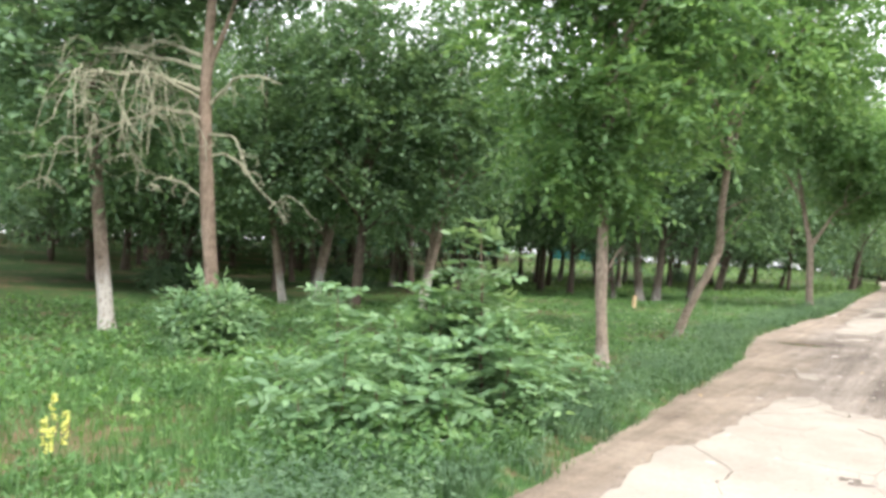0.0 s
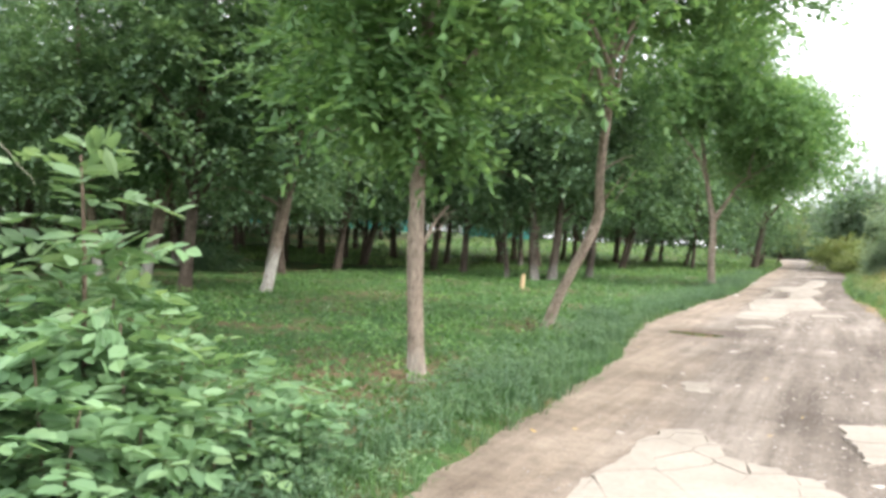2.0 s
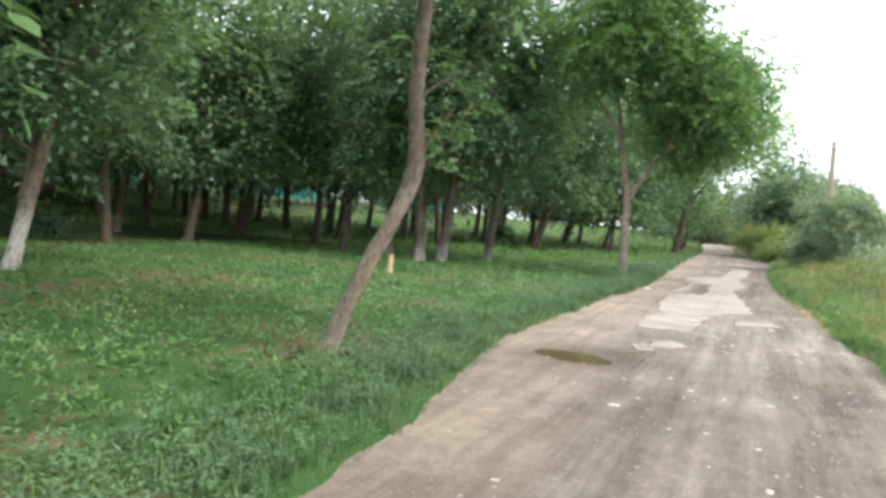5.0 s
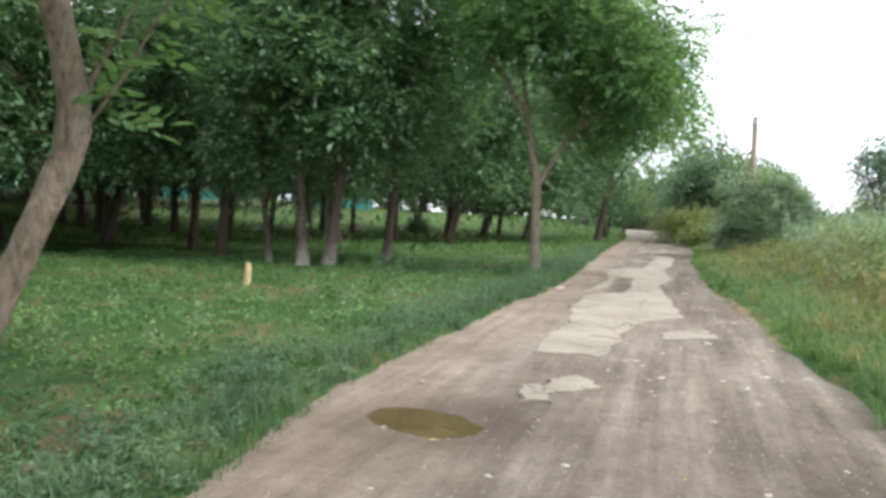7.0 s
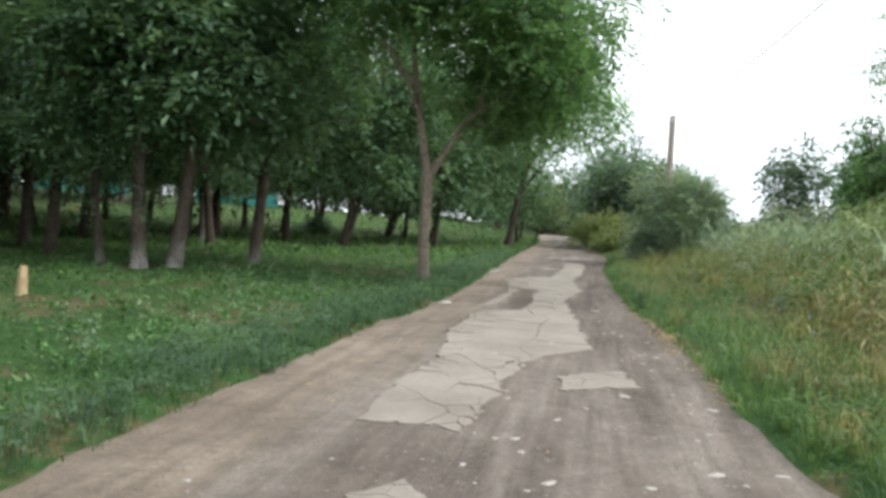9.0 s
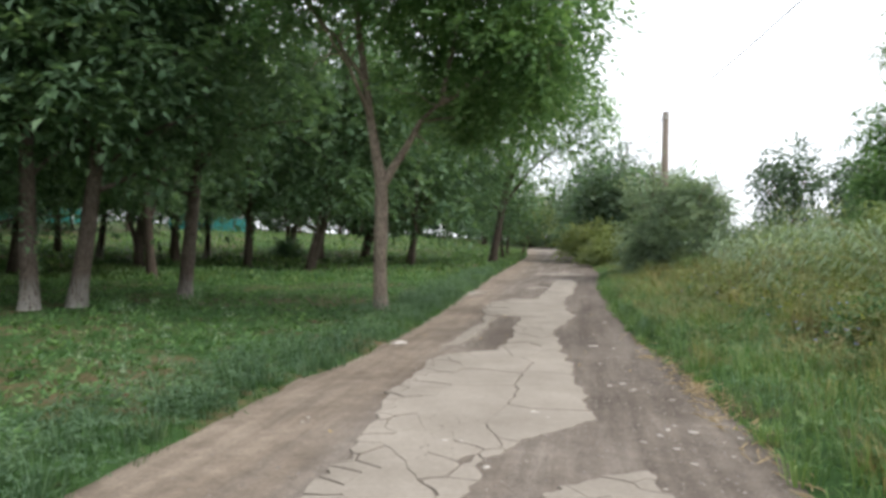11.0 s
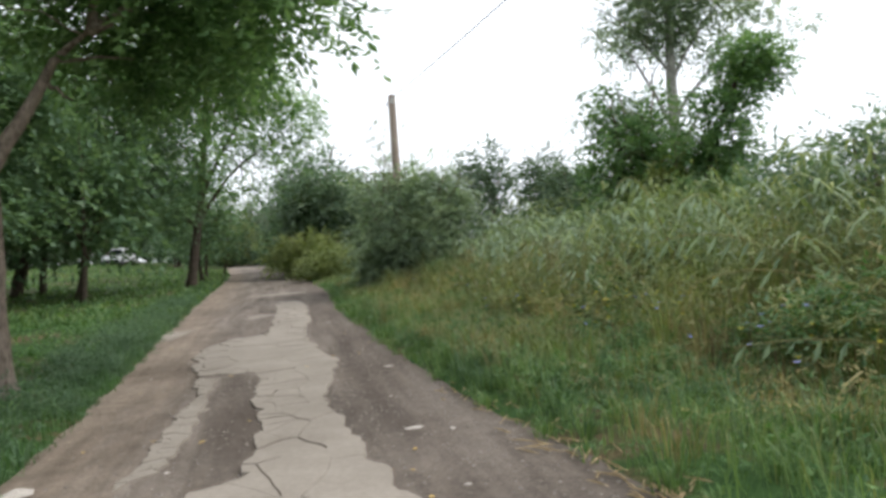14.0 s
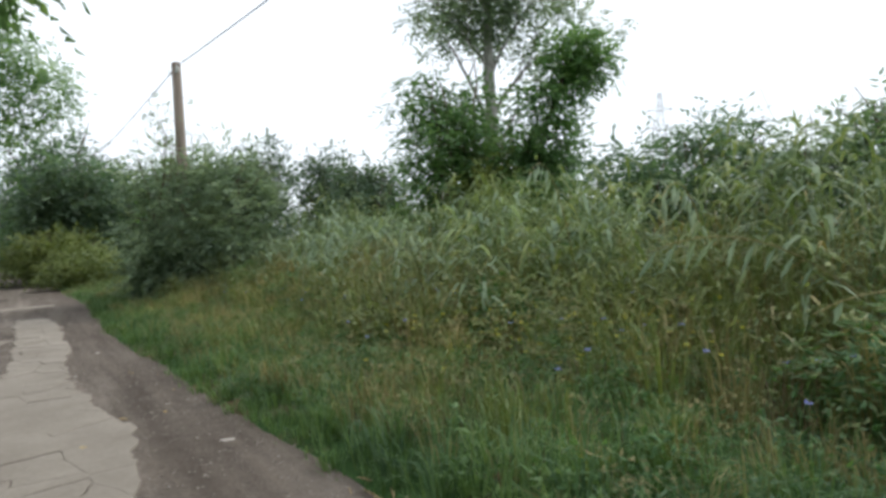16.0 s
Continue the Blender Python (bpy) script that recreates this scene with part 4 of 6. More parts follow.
# poplar, ivy column and the thicket round them
make_tree("tree", 34.05, 37.65,
    [(0, 0, -0.2, 0.24), (0.05, 0, 3, 0.2), (0.0, 0, 6, 0.17), (0.1, 0, 9, 0.11), (0.1, 0, 13, 0.03)],
    [((0, 0, 4.5), (-2.2, 0.6, 7.4), 0.08), ((0, 0, 4.8), (2.2, -1.0, 7.2), 0.08), ((0, 0, 6), (1.8, -1.2, 9.0), 0.07), ((0, 0, 6.4), (-2.0, 1.2, 8.8), 0.06), ((0, 0, 3.6), (1.4, -0.9, 6.2), 0.07), ((0, 0, 7.5), (0.8, 0.6, 10.5), 0.06)],
    [(0.2, 0, 9.5, 2.3, 2.3, 3.0), (-1.5, 0.9, 7.4, 1.1, 1.1, 1.1), (2.0, -1.2, 7.0, 1.4, 1.4, 1.1), (2.6, -1.5, 8.6, 1.2, 1.2, 1.0), (-1.6, 0.8, 5.2, 1.2, 1.2, 0.9), (1.3, -0.8, 5.4, 0.9, 0.9, 0.8), (0.5, -0.4, 4.0, 1.1, 1.0, 0.8), (-0.6, 0.2, 4.2, 1.0, 1.0, 0.8), (3.4, -2.2, 7.6, 0.9, 0.9, 0.8)],
    dict(count=4600, length=0.15, width=0.11, leaflets=5, blobs=30, blob=0.26), M_POPLAR, M_LEAF_GREY,
    "tall poplar with pale grey trunk and airy crown", seed=21, z=on(34.05, 37.65))
bush("shrub", 31.9, 37.6, 2.6, 6.4, 1500, 0.19, 0.075, M_LEAF, "tall dark green shrub at a poplar's foot", 141, stems=6)
bush("shrub", 33.0, 35.4, 2.6, 4.4, 900, 0.17, 0.075, M_LEAF_WOOD, "leafy dark shrub between a poplar and a climber", 143, stems=5)
bush("shrub", 32.0, 36.2, 2.6, 3.9, 800, 0.17, 0.08, M_LEAF_YELLOW, "leafy green shrub at a poplar's foot", 142, stems=5)
ivy = thing("climber", 32.2, 34.5, on(32.2, 34.5), "leaning dead trunk wrapped in green climbing leaves", "climber")
line = smooth_line([(-0.9, 0.5, -0.1, 0.1), (-0.5, 0.3, 2.5, 0.09), (0.0, 0, 4.3, 0.07), (0.7, -0.45, 6.0, 0.05)], 14)
v, f = tube(line[:, :3], line[:, 3], 8)
part("trunk", mesh_from("trunk", v, f, M_BARK_DARK, True), ivy)
wrap = [crown([(p[0] + 0.3 * math.sin(5 * p[2]), p[1] + 0.3 * math.cos(4 * p[2]), p[2], 0.95 - 0.05 * p[2], 0.95 - 0.05 * p[2], 0.75)], 130, 0.16, 0.12, 5, 10, 77 + k, blob=0.5) for k, p in enumerate(line[1:])]
v, f = joined(wrap + [crown([(0.9, -0.55, 5.9, 0.8, 0.8, 0.7), (1.4, -0.85, 5.5, 0.5, 0.5, 0.4)], 300, 0.16, 0.12, 5, 10, 97, blob=0.5)])
part("foliage", mesh_from("foliage", v, f, M_LEAF), ivy)
for k, (x, y, wd, h, leaf) in enumerate([(31.6, 31.8, 2.6, 3.6, M_LEAF_WOOD), (33.2, 30.5, 2.8, 4.3, M_LEAF_WOOD), (33.6, 28.6, 2.8, 3.9, M_LEAF_GREY), (33.0, 26.4, 2.8, 4.2, M_LEAF_WOOD),
                                         (31.0, 25.2, 2.6, 3.8, M_LEAF), (30.0, 23.2, 2.6, 3.6, M_LEAF), (28.5, 21.2, 2.6, 3.3, M_LEAF_WOOD), (26.5, 19.0, 2.4, 2.9, M_LEAF), (29.0, 34.5, 2.4, 2.2, M_REED), (27.6, 36.6, 2.4, 1.7, M_LEAF_GREY)]):
    bush("shrub", x, y, wd, h, 700, 0.17, 0.07, leaf, "tall green shrub in the thicket behind the reeds", 150 + k, stems=5, group="thicket shrubs")


# sparse twigs that stand up round the pole
twigs = thing("climber", 25.0, 40.1, on(25.0, 40.1), "sparse leafy twigs rising round a utility pole", "climber")
r = np.random.default_rng(12)
for k in range(7):
    dx, dy = r.uniform(-1.3, 0.7), r.uniform(-0.3, 0.3)
    v, f = bough((dx * 0.4, dy, 2.6), (dx, dy, r.uniform(4.3, 5.2)), 0.012, 900 + k, twigs=3, steps=6, sides=5, twig_len=0.25)
    part("stem", mesh_from("stem", v, f, M_BARK, True), twigs)
    n = 10
    at = np.stack([np.full(n, dx), np.full(n, dy), r.uniform(3.4, 5.1, n)], -1) + r.normal(size=(n, 3)) * 0.14
    v, f = sprays(at, unit(r.normal(size=(n, 3))), 3, 0.11, 0.06, np.full(n, 0.16), r)
    part("foliage", mesh_from("foliage", v, f, M_LEAF_GREY), twigs)


# ---- poles and cables ----
def pole(x, y, tall, label):
    t = thing("utility_pole", x, y, on(x, y), label, "pole", "utility poles")
    bm = bmesh.new()
    bmesh.ops.create_cone(bm, cap_ends=True, segments=12, radius1=0.15, radius2=0.105, depth=tall + 0.3, matrix=Matrix.Translation((0, 0, tall / 2 - 0.15)))
    bmesh.ops.bevel(bm, geom=[e for e in bm.edges if all(v.co.z > tall - 0.1 for v in e.verts)], offset=0.02, segments=2, affect="EDGES")
    me = bpy.data.meshes.new("shaft")
    bm.to_mesh(me)
    bm.free()
    me.materials.append(M_POLE)
    part("shaft", me, t)
    v, f = tube([(-0.11, -0.02, tall - 0.32), (-0.2, -0.02, tall - 0.3), (-0.21, -0.02, tall - 0.2)], [0.012] * 3, 6)
    part("hook", mesh_from("hook", v, f, M_IRON, True), t)
    v, f = tube([(-0.06, -0.1, tall - 0.26), (-0.06, -0.14, tall - 0.2), (-0.06, -0.14, tall - 0.1)], [0.035, 0.045, 0.03], 8)
    part("insulator", mesh_from("insulator", v, f, M_PORCELAIN, True), t, "white porcelain insulator")
    return t


pole(25.03, 40.38, 5.85, "weathered brown utility pole standing in shrubs")
pole(33.2, 67.5, 5.9, "weathered brown utility pole standing in shrubs")
pole(12.9, 3.6, 5.9, "weathered brown utility pole beside the dirt road")
for (a, b) in (((25.0, 40.3, 5.75), (33.2, 67.5, 5.8)), ((25.0, 40.3, 5.75), (12.9, 3.6, 5.8))):
    s = np.linspace(0, 1, 24)[:, None]
    p = np.asarray(a) + (np.asarray(b) - a) * s
    p[:, 2] -= 0.7 * np.sin(s[:, 0] * np.pi)
    v, f = tube(p, np.full(24, 0.012), 5)
    tagged(new("power_cable", mesh_from("power_cable", v, f, M_CABLE, True)), "thin dark sagging cable between utility poles", "cable")


# ---- far edge of the park ----
def far_wood(name, xs, ys, tall, count, size, leaf, label, seed):
    """A belt of distant foliage along a line."""
    r = np.random.default_rng(seed)
    s = r.uniform(0, 1, count)
    x, y = np.interp(s, np.linspace(0, 1, len(xs)), xs) + r.normal(size=count) * 1.5, np.interp(s, np.linspace(0, 1, len(ys)), ys) + r.normal(size=count) * 1.5
    top = tall * (0.62 + 0.22 * waves(x, y, 0.5) + 0.16 * waves(x, y, 1.7))
    z = height(x, y) + top * r.uniform(0.0, 1.0, count) ** 0.7
    way = unit(r.normal(size=(count, 3)) + [0, 0, 0.2])
    v, f = sprays(np.stack([x, y, z], -1), way, 4, size, size * 0.5, np.full(count, size * 1.6), r)
    return tagged(new(name, mesh_from(name, v, f, leaf)), label, "woods", kind="stuff")


far_wood("far_woods", [-115, -70, -20, 22], [96, 118, 128, 128], 9, 7000, 0.9, M_LEAF_FAR, "distant belt of dark park trees", 301)
far_wood("far_woods", [55, 75, 110, 150], [128, 120, 92, 40], 6, 3800, 0.9, M_LEAF_FAR, "distant belt of grey-green trees", 302)
far_wood("far_woods", [20, 36, 50, 62], [125, 138, 136, 130], 12, 5200, 1.0, M_LEAF_FAR, "distant belt of dark trees at the road's end", 303)

# teal fence and low pale wall behind the trees
fence = thing("fence", 0, 0, 0, "teal sheet metal fence far behind the trees", "fence")
fa, fb, panels = np.array([-34.0, 92.0]), np.array([6.0, 103.0]), 18
way2 = (fb - fa) / np.linalg.norm(fb - fa)
for k in range(panels):
    if k in (5, 6, 11, 12, 13):
        continue
    a = fa + (fb - fa) * k / panels
    n = 13
    q = a + (fb - fa) / panels * np.linspace(0, 0.97, n)[:, None]
    nrm = np.array([-way2[1], way2[0]]) * 0.03 * np.where(np.arange(n) % 2, 1, -1)[:, None]
    q = q + nrm
    z0 = height(q[:, 0], q[:, 1])
    v = np.r_[np.c_[q, z0 - 0.1], np.c_[q, z0 + 1.5]]
    f = [[m, m + 1, n + m + 1, n + m] for m in range(n - 1)]
    part("panel", mesh_from("panel", v, f, M_TEAL), fence)
    v, f = tube([(a[0], a[1], z0[0] - 0.2), (a[0], a[1], z0[0] + 1.6)], [0.04, 0.04], 6)
    part("post", mesh_from("post", v, f, M_IRON), fence)


# ---- parked car ----
def box(x0, x1, y0, y1, z0, z1, taper=0.0, bevel=0.05):
    bm = bmesh.new()
    bmesh.ops.create_cube(bm, size=1)
    for vert in bm.verts:
        s = 1 - taper if vert.co.z > 0 else 1
        vert.co = Vector(((x0 + x1) / 2 + vert.co.x * (x1 - x0) * s, (y0 + y1) / 2 + vert.co.y * (y1 - y0) * (1 - taper * 0.5 if vert.co.z > 0 else 1), (z0 + z1) / 2 + vert.co.z * (z1 - z0)))
    bmesh.ops.bevel(bm, geom=list(bm.edges), offset=bevel, segments=2, affect="EDGES")
    return bm


def bm_part(name, bm, mat, parent, label=""):
    me = bpy.data.meshes.new(name)
    bm.to_mesh(me)
    bm.free()
    me.materials.append(mat)
    return part(name, me, parent, label)


car = thing("car", 26.4, 99.0, on(26.4, 99.0) + 0.04, "white parked car on the grass beyond the trees", "car")
car.rotation_euler = (0, 0, radians(60))
bm_part("body", box(-2.15, 2.15, -0.86, 0.86, 0.28, 0.95, 0.04, 0.09), M_CAR, car)
bm_part("cabin", box(-0.75, 1.95, -0.78, 0.78, 0.93, 1.62, 0.17, 0.08), M_CAR, car)
bm_part("window", box(-0.5, 0.5, -0.80, -0.74, 1.02, 1.46, 0.1, 0.015), M_CAR_GLASS, car)
bm_part("window", box(0.6, 1.65, -0.80, -0.74, 1.02, 1.46, 0.1, 0.015), M_CAR_GLASS, car)
bm_part("windscreen", box(-0.78, -0.62, -0.62, 0.62, 1.0, 1.5, 0.05, 0.02), M_CAR_GLASS, car)
bm_part("bumper", box(-2.24, -2.05, -0.8, 0.8, 0.3, 0.52, 0.0, 0.04), M_CAR_GLASS, car)
bm_part("headlight", box(-2.17, -2.08, -0.8, -0.5, 0.66, 0.82, 0.0, 0.02), M_PORCELAIN, car)
for wx in (-1.35, 1.35):
    for wy in (-0.8, 0.8):
        bm = bmesh.new()
        bmesh.ops.create_cone(bm, cap_ends=True, segments=20, radius1=0.34, radius2=0.34, depth=0.22, matrix=pose(wx, wy, 0.32, 90))
        bmesh.ops.bevel(bm, geom=list(bm.edges), offset=0.03, segments=2, affect="EDGES")
        wheel = bm_part("wheel", bm, M_TYRE, car)
        bm = bmesh.new()
        bmesh.ops.create_cone(bm, cap_ends=True, segments=16, radius1=0.2, radius2=0.17, depth=0.03, matrix=pose(wx, wy + (0.115 if wy > 0 else -0.115), 0.32, 90))
        bm_part("rim", bm, M_IRON, wheel)

# ---- far power pylon ----
pylon = thing("pylon", 285, 137, 0, "faint grey lattice power pylon on the horizon", "pylon")
pieces = []
levels = np.linspace(0, 50, 9)
half = np.interp(levels, [0, 30, 50], [4.0, 1.6, 0.6])
for sx in (-1, 1):
    for sy in (-1, 1):
        pieces.append(tube(np.stack([sx * half, sy * half, levels], -1), np.full(9, 0.10), 4))
v, f = joined(pieces)
part("leg", mesh_from("leg", v, f, M_IRON), pylon)
pieces = []
for k in range(8):
    for a, b in (((-1, -1), (1, -1)), ((1, -1), (1, 1)), ((1, 1), (-1, 1)), ((-1, 1), (-1, -1))):
        pieces.append(tube([(a[0] * half[k], a[1] * half[k], levels[k]), (b[0] * half[k + 1], b[1] * half[k + 1], levels[k + 1])], [0.055, 0.055], 4))
v, f = joined(pieces)
part("bracing", mesh_from("bracing", v, f, M_IRON), pylon)
for z, o in ((36, 6.5), (43, 5.0)):
    v, f = joined([tube([(-o * 0.5, o * 0.86, z), (o * 0.5, -o * 0.86, z)], [0.14, 0.14], 4), tube([(-o * 0.5, o * 0.86, z), (0, 0, z + 1.6), (o * 0.5, -o * 0.86, z)], [0.1] * 3, 4)])
    part("crossarm", mesh_from("crossarm", v, f, M_IRON), pylon)

# ---- pale wooden stump ----
stump = thing("stump", 8.0, 25.4, on(8.0, 25.4), "short pale splintered tree stump in the grass", "stump")
line = np.array([(0, 0, -0.05), (0.0, 0.01, 0.15), (0.02, 0, 0.32), (0.03, 0, 0.44), (0.03, 0, 0.47)])
v, f = tube(line, [0.10, 0.075, 0.07, 0.055, 0.01], 10, 0.1, 3)
v[30:50, 2] += np.random.default_rng(2).normal(size=20) * 0.03
part("wood", mesh_from("wood", v, f, M_STUMP), stump)


# ---- grass, weeds and reeds ----
def blades(base, tall, lean, width, r):
    """Bent grass blades, three faces each."""
    n = len(base)
    a = r.uniform(0, 2 * np.pi, n)
    out = np.stack([np.cos(a), np.sin(a), np.zeros(n)], -1)
    side = np.stack([-np.sin(a), np.cos(a), np.zeros(n)], -1) * (width / 2)[:, None]
    up = np.array([0, 0, 1.0])
    mid = base + up * (tall * 0.6)[:, None] + out * (tall * lean * 0.3)[:, None]
    tip = base + up * (tall * (1 - 0.35 * lean))[:, None] + out * (tall * lean)[:, None]
    v = np.stack([base - side, base + side, mid - side * 0.75, mid + side * 0.75, tip], 1)
    k = 5 * np.arange(n)[:, None]
    f = np.concatenate([k + [[0, 1, 3]], k + [[0, 3, 2]], k + [[2, 3, 4]]], 1).reshape(-1, 3)
    return v.reshape(-1, 3), f


def strew(n, y0, y1, o0, o1, side, r, bias=1.6, clump=0.0, k=1.6):
    """Places beside the road: y from y0 to y1 (denser towards y0), o0 to o1 metres out from its edge."""
    y = y0 + (y1 - y0) * r.uniform(0, 1, n) ** bias
    o = o0 + (o1 - o0) * r.uniform(0, 1, n)
    x = edge_left(y) - o / 0.956 if side < 0 else edge_right(y) + o / 0.956
    if clump:
        keep = waves(x, y, k) + 0.6 * waves(x + 7, y - 3, k * 2.7) > r.uniform(-1.3, 1.3, n) * (1 - clump) + clump * 0.5 - 0.35
        x, y = x[keep], y[keep]
    return np.stack([x, y, height(x, y) - 0.01], -1)


def stuff(name, vf, mat, label, category):
    return tagged(new(name, mesh_from(name, vf[0], vf[1], mat)), label, category, kind="stuff")


r = np.random.default_rng(401)
p = strew(36000, -3.0, 62, -0.12, 1.25, -1, r, 1.5, 0.15, 2.6)
stuff("grass", blades(p, r.uniform(0.05, 0.15, len(p)) * (1.1 + 0.6 * waves(p[:, 0], p[:, 1], 3.1)), r.uniform(0.2, 0.9, len(p)), r.uniform(0.007, 0.014, len(p)), r), M_GRASS, "dark green grass along the road's verge", "grass")
p = strew(30000, -3.0, 46, 0.8, 13, -1, r, 1.3, 0.3, 1.1)
stuff("grass", blades(p, r.uniform(0.04, 0.13, len(p)), r.uniform(0.3, 1.0, len(p)), r.uniform(0.010, 0.02, len(p)), r), M_GRASS, "short bright green grass in the park", "grass")
p = strew(16000, 40, 104, 0.0, 34, -1, r, 1.4)
stuff("grass", blades(p, r.uniform(0.12, 0.3, len(p)), r.uniform(0.2, 0.9, len(p)), r.uniform(0.05, 0.12, len(p)), r), M_GRASS_LIGHT, "bright green grass under and beyond the trees", "grass")
n = 9000
x, y = r.uniform(1.0, 7.2, n), r.uniform(1.8, 7.5, n)
keep = x < edge_left(y) - 0.3
p = np.stack([x, y, height(x, y)], -1)[keep]
stuff("grass", blades(p, r.uniform(0.10, 0.26, len(p)), r.uniform(0.3, 0.9, len(p)), r.uniform(0.007, 0.013, len(p)), r), M_GRASS, "lush green grass round the saplings", "grass")


def leafy(p, tall, per, length, width, r):
    """Upright weed stalks set with small leaf sprays."""
    n = len(p)
    q = np.repeat(p, per, 0)
    h = np.repeat(tall, per)
    q[:, 2] += h * r.uniform(0.12, 1.0, n * per)
    q[:, :2] += r.normal(size=(n * per, 2)) * 0.07
    way = unit(r.normal(size=(n * per, 3)) * [1, 1, 0.45] + [0, 0, 0.2])
    return sprays(q, way, 4, length, width, np.full(n * per, length * 2.0), r, 0.3)


def weeds(p, length, width, lift, r):
    """Broad low leaves."""
    n = len(p)
    a = r.uniform(0, 2 * np.pi, n)
    axis = unit(np.stack([np.cos(a), np.sin(a), r.uniform(0.05, 0.8, n)], -1))
    side = unit(np.cross(axis, np.array([0, 0, 1.0])) + 0.25 * r.normal(size=(n, 3)))
    q = p.copy()
    q[:, 2] += lift * r.uniform(0, 1, n) ** 1.6
    return diamonds(q, axis, side, length * r.uniform(0.6, 1.3, n), width * r.uniform(0.6, 1.3, n))


def mounds(p, per, spread, tall, length, width, r):
    """Broad-leaved plants: leaves that rise and spread from a common root."""
    n = len(p)
    q = np.repeat(p, per, 0)
    m = len(q)
    a, rad = r.uniform(0, 2 * np.pi, m), np.sqrt(r.uniform(0, 1, m))
    out = np.stack([np.cos(a), np.sin(a), np.zeros(m)], -1)
    size = np.repeat(r.uniform(0.55, 1.3, n), per)
    q = q + out * (rad * spread * size)[:, None]
    q[:, 2] += tall * size * (1 - 0.75 * rad**2) * r.uniform(0.35, 1.0, m)
    axis = unit(out * (0.5 + rad)[:, None] + 0.45 * r.normal(size=(m, 3)) + [0, 0, 0.35])
    side = unit(np.cross(axis, np.array([0, 0, 1.0])) + 0.3 * r.normal(size=(m, 3)))
    return diamonds(q, axis, side, length * size * r.uniform(0.6, 1.2, m), width * size * r.uniform(0.6, 1.2, m))


p = strew(34000, -3.0, 46, 0.5, 15, -1, r, 1.35, 0.42, 1.35)
stuff("weeds", weeds(p, 0.10, 0.06, 0.10, r), M_WEED, "low broad-leaved green weeds over bare soil", "weeds")
p = strew(5200, 1.0, 44, 0.7, 15, -1, r, 1.3, 0.45, 1.2)
stuff("weeds", mounds(p, 18, 0.15, 0.15, 0.078, 0.046, r), M_WEED, "leafy clumps of bright green weeds in the park", "weeds")
p = strew(2200, 6.0, 46, 1.0, 14, -1, r, 1.2, 0.55, 0.8)
stuff("weeds", mounds(p, 16, 0.14, 0.22, 0.09, 0.045, r), M_GRASS, "taller dark green weed clumps in the park", "weeds")
p = strew(9000, 3.0, 60, 0.0, 1.0, -1, r, 1.4, 0.3, 2.3)
stuff("weeds", weeds(p, 0.055, 0.026, 0.17, r), M_VERGE, "grey-green weeds along the verge", "weeds")
p = strew(3000, 2, 46, 0.02, 1.15, -1, r, 1.25, 0.2, 1.7)
stuff("weeds", leafy(p, r.uniform(0.08, 0.30, len(p)), 7, 0.055, 0.022, r), M_VERGE, "grey-green leafy weeds along the verge", "weeds")
p = strew(6000, 40, 80, 2.0, 30, -1, r, 1.2, 0.3, 0.8)
stuff("weeds", weeds(p, 0.22, 0.13, 0.16, r), M_WEED, "low green weeds under the park trees", "weeds")
n = 5200
x, y = r.uniform(5.2, 7.3, n), r.uniform(3.9, 6.2, n)
keep = (x < edge_left(y) - 0.3) & (r.random(n) < 0.7)
p = np.stack([x, y, height(x, y)], -1)[keep]
stuff("weeds", weeds(p, 0.075, 0.042, 0.3, r), M_WEED, "leafy low weeds among the saplings", "weeds")
n = 6000
x, y = r.uniform(-9, 4, n), r.uniform(5, 16, n)
p = np.stack([x, y, height(x, y)], -1)
stuff("weeds", weeds(p, 0.12, 0.07, 0.24, r), M_WEED, "leafy green weeds in the park grass", "weeds")
p = strew(30, 14, 34, 1.0, 4.5, -1, r, 1.0)
q = np.repeat(p, 26, 0)
q[:, 2] += r.uniform(0.02, 0.42, len(q))
q[:, :2] += r.normal(size=(len(q), 2)) * 0.05
stuff("weeds", weeds(q, 0.07, 0.03, 0.02, r), M_LEAF_GREY, "upright silvery weeds in the park grass", "weeds")

# wild side: bright verge grass, dry grass, weeds with flowers
p = strew(44000, 4, 64, -0.15, 2.9, 1, r, 1.2, 0.25, 1.5)
o = (p[:, 0] - edge_right(p[:, 1]))
stuff("grass", blades(p, r.uniform(0.07, 0.22, len(p)) * (0.7 + 0.4 * o) * (1 + 0.6 * waves(p[:, 0], p[:, 1], 2.0)), r.uniform(0.2, 0.9, len(p)), r.uniform(0.007, 0.015, len(p)), r), M_GRASS_LIGHT, "bright green grass on the wild verge", "grass")
p = strew(9000, 14, 44, 0.05, 1.9, 1, r, 1.1, 0.35, 2.2)
stuff("grass", blades(p, r.uniform(0.2, 0.5, len(p)), r.uniform(0.3, 1.0, len(p)), r.uniform(0.005, 0.010, len(p)), r), M_GRASS_LIGHT, "long arching green grass at the road's edge", "grass")
p = strew(19000, 4, 60, 0.35, 4.6, 1, r, 1.2, 0.3, 1.2)
stuff("grass", blades(p, r.uniform(0.16, 0.45, len(p)), r.uniform(0.15, 0.8, len(p)), r.uniform(0.007, 0.013, len(p)), r), M_OLIVE, "tall olive green grass on the wild verge", "grass")


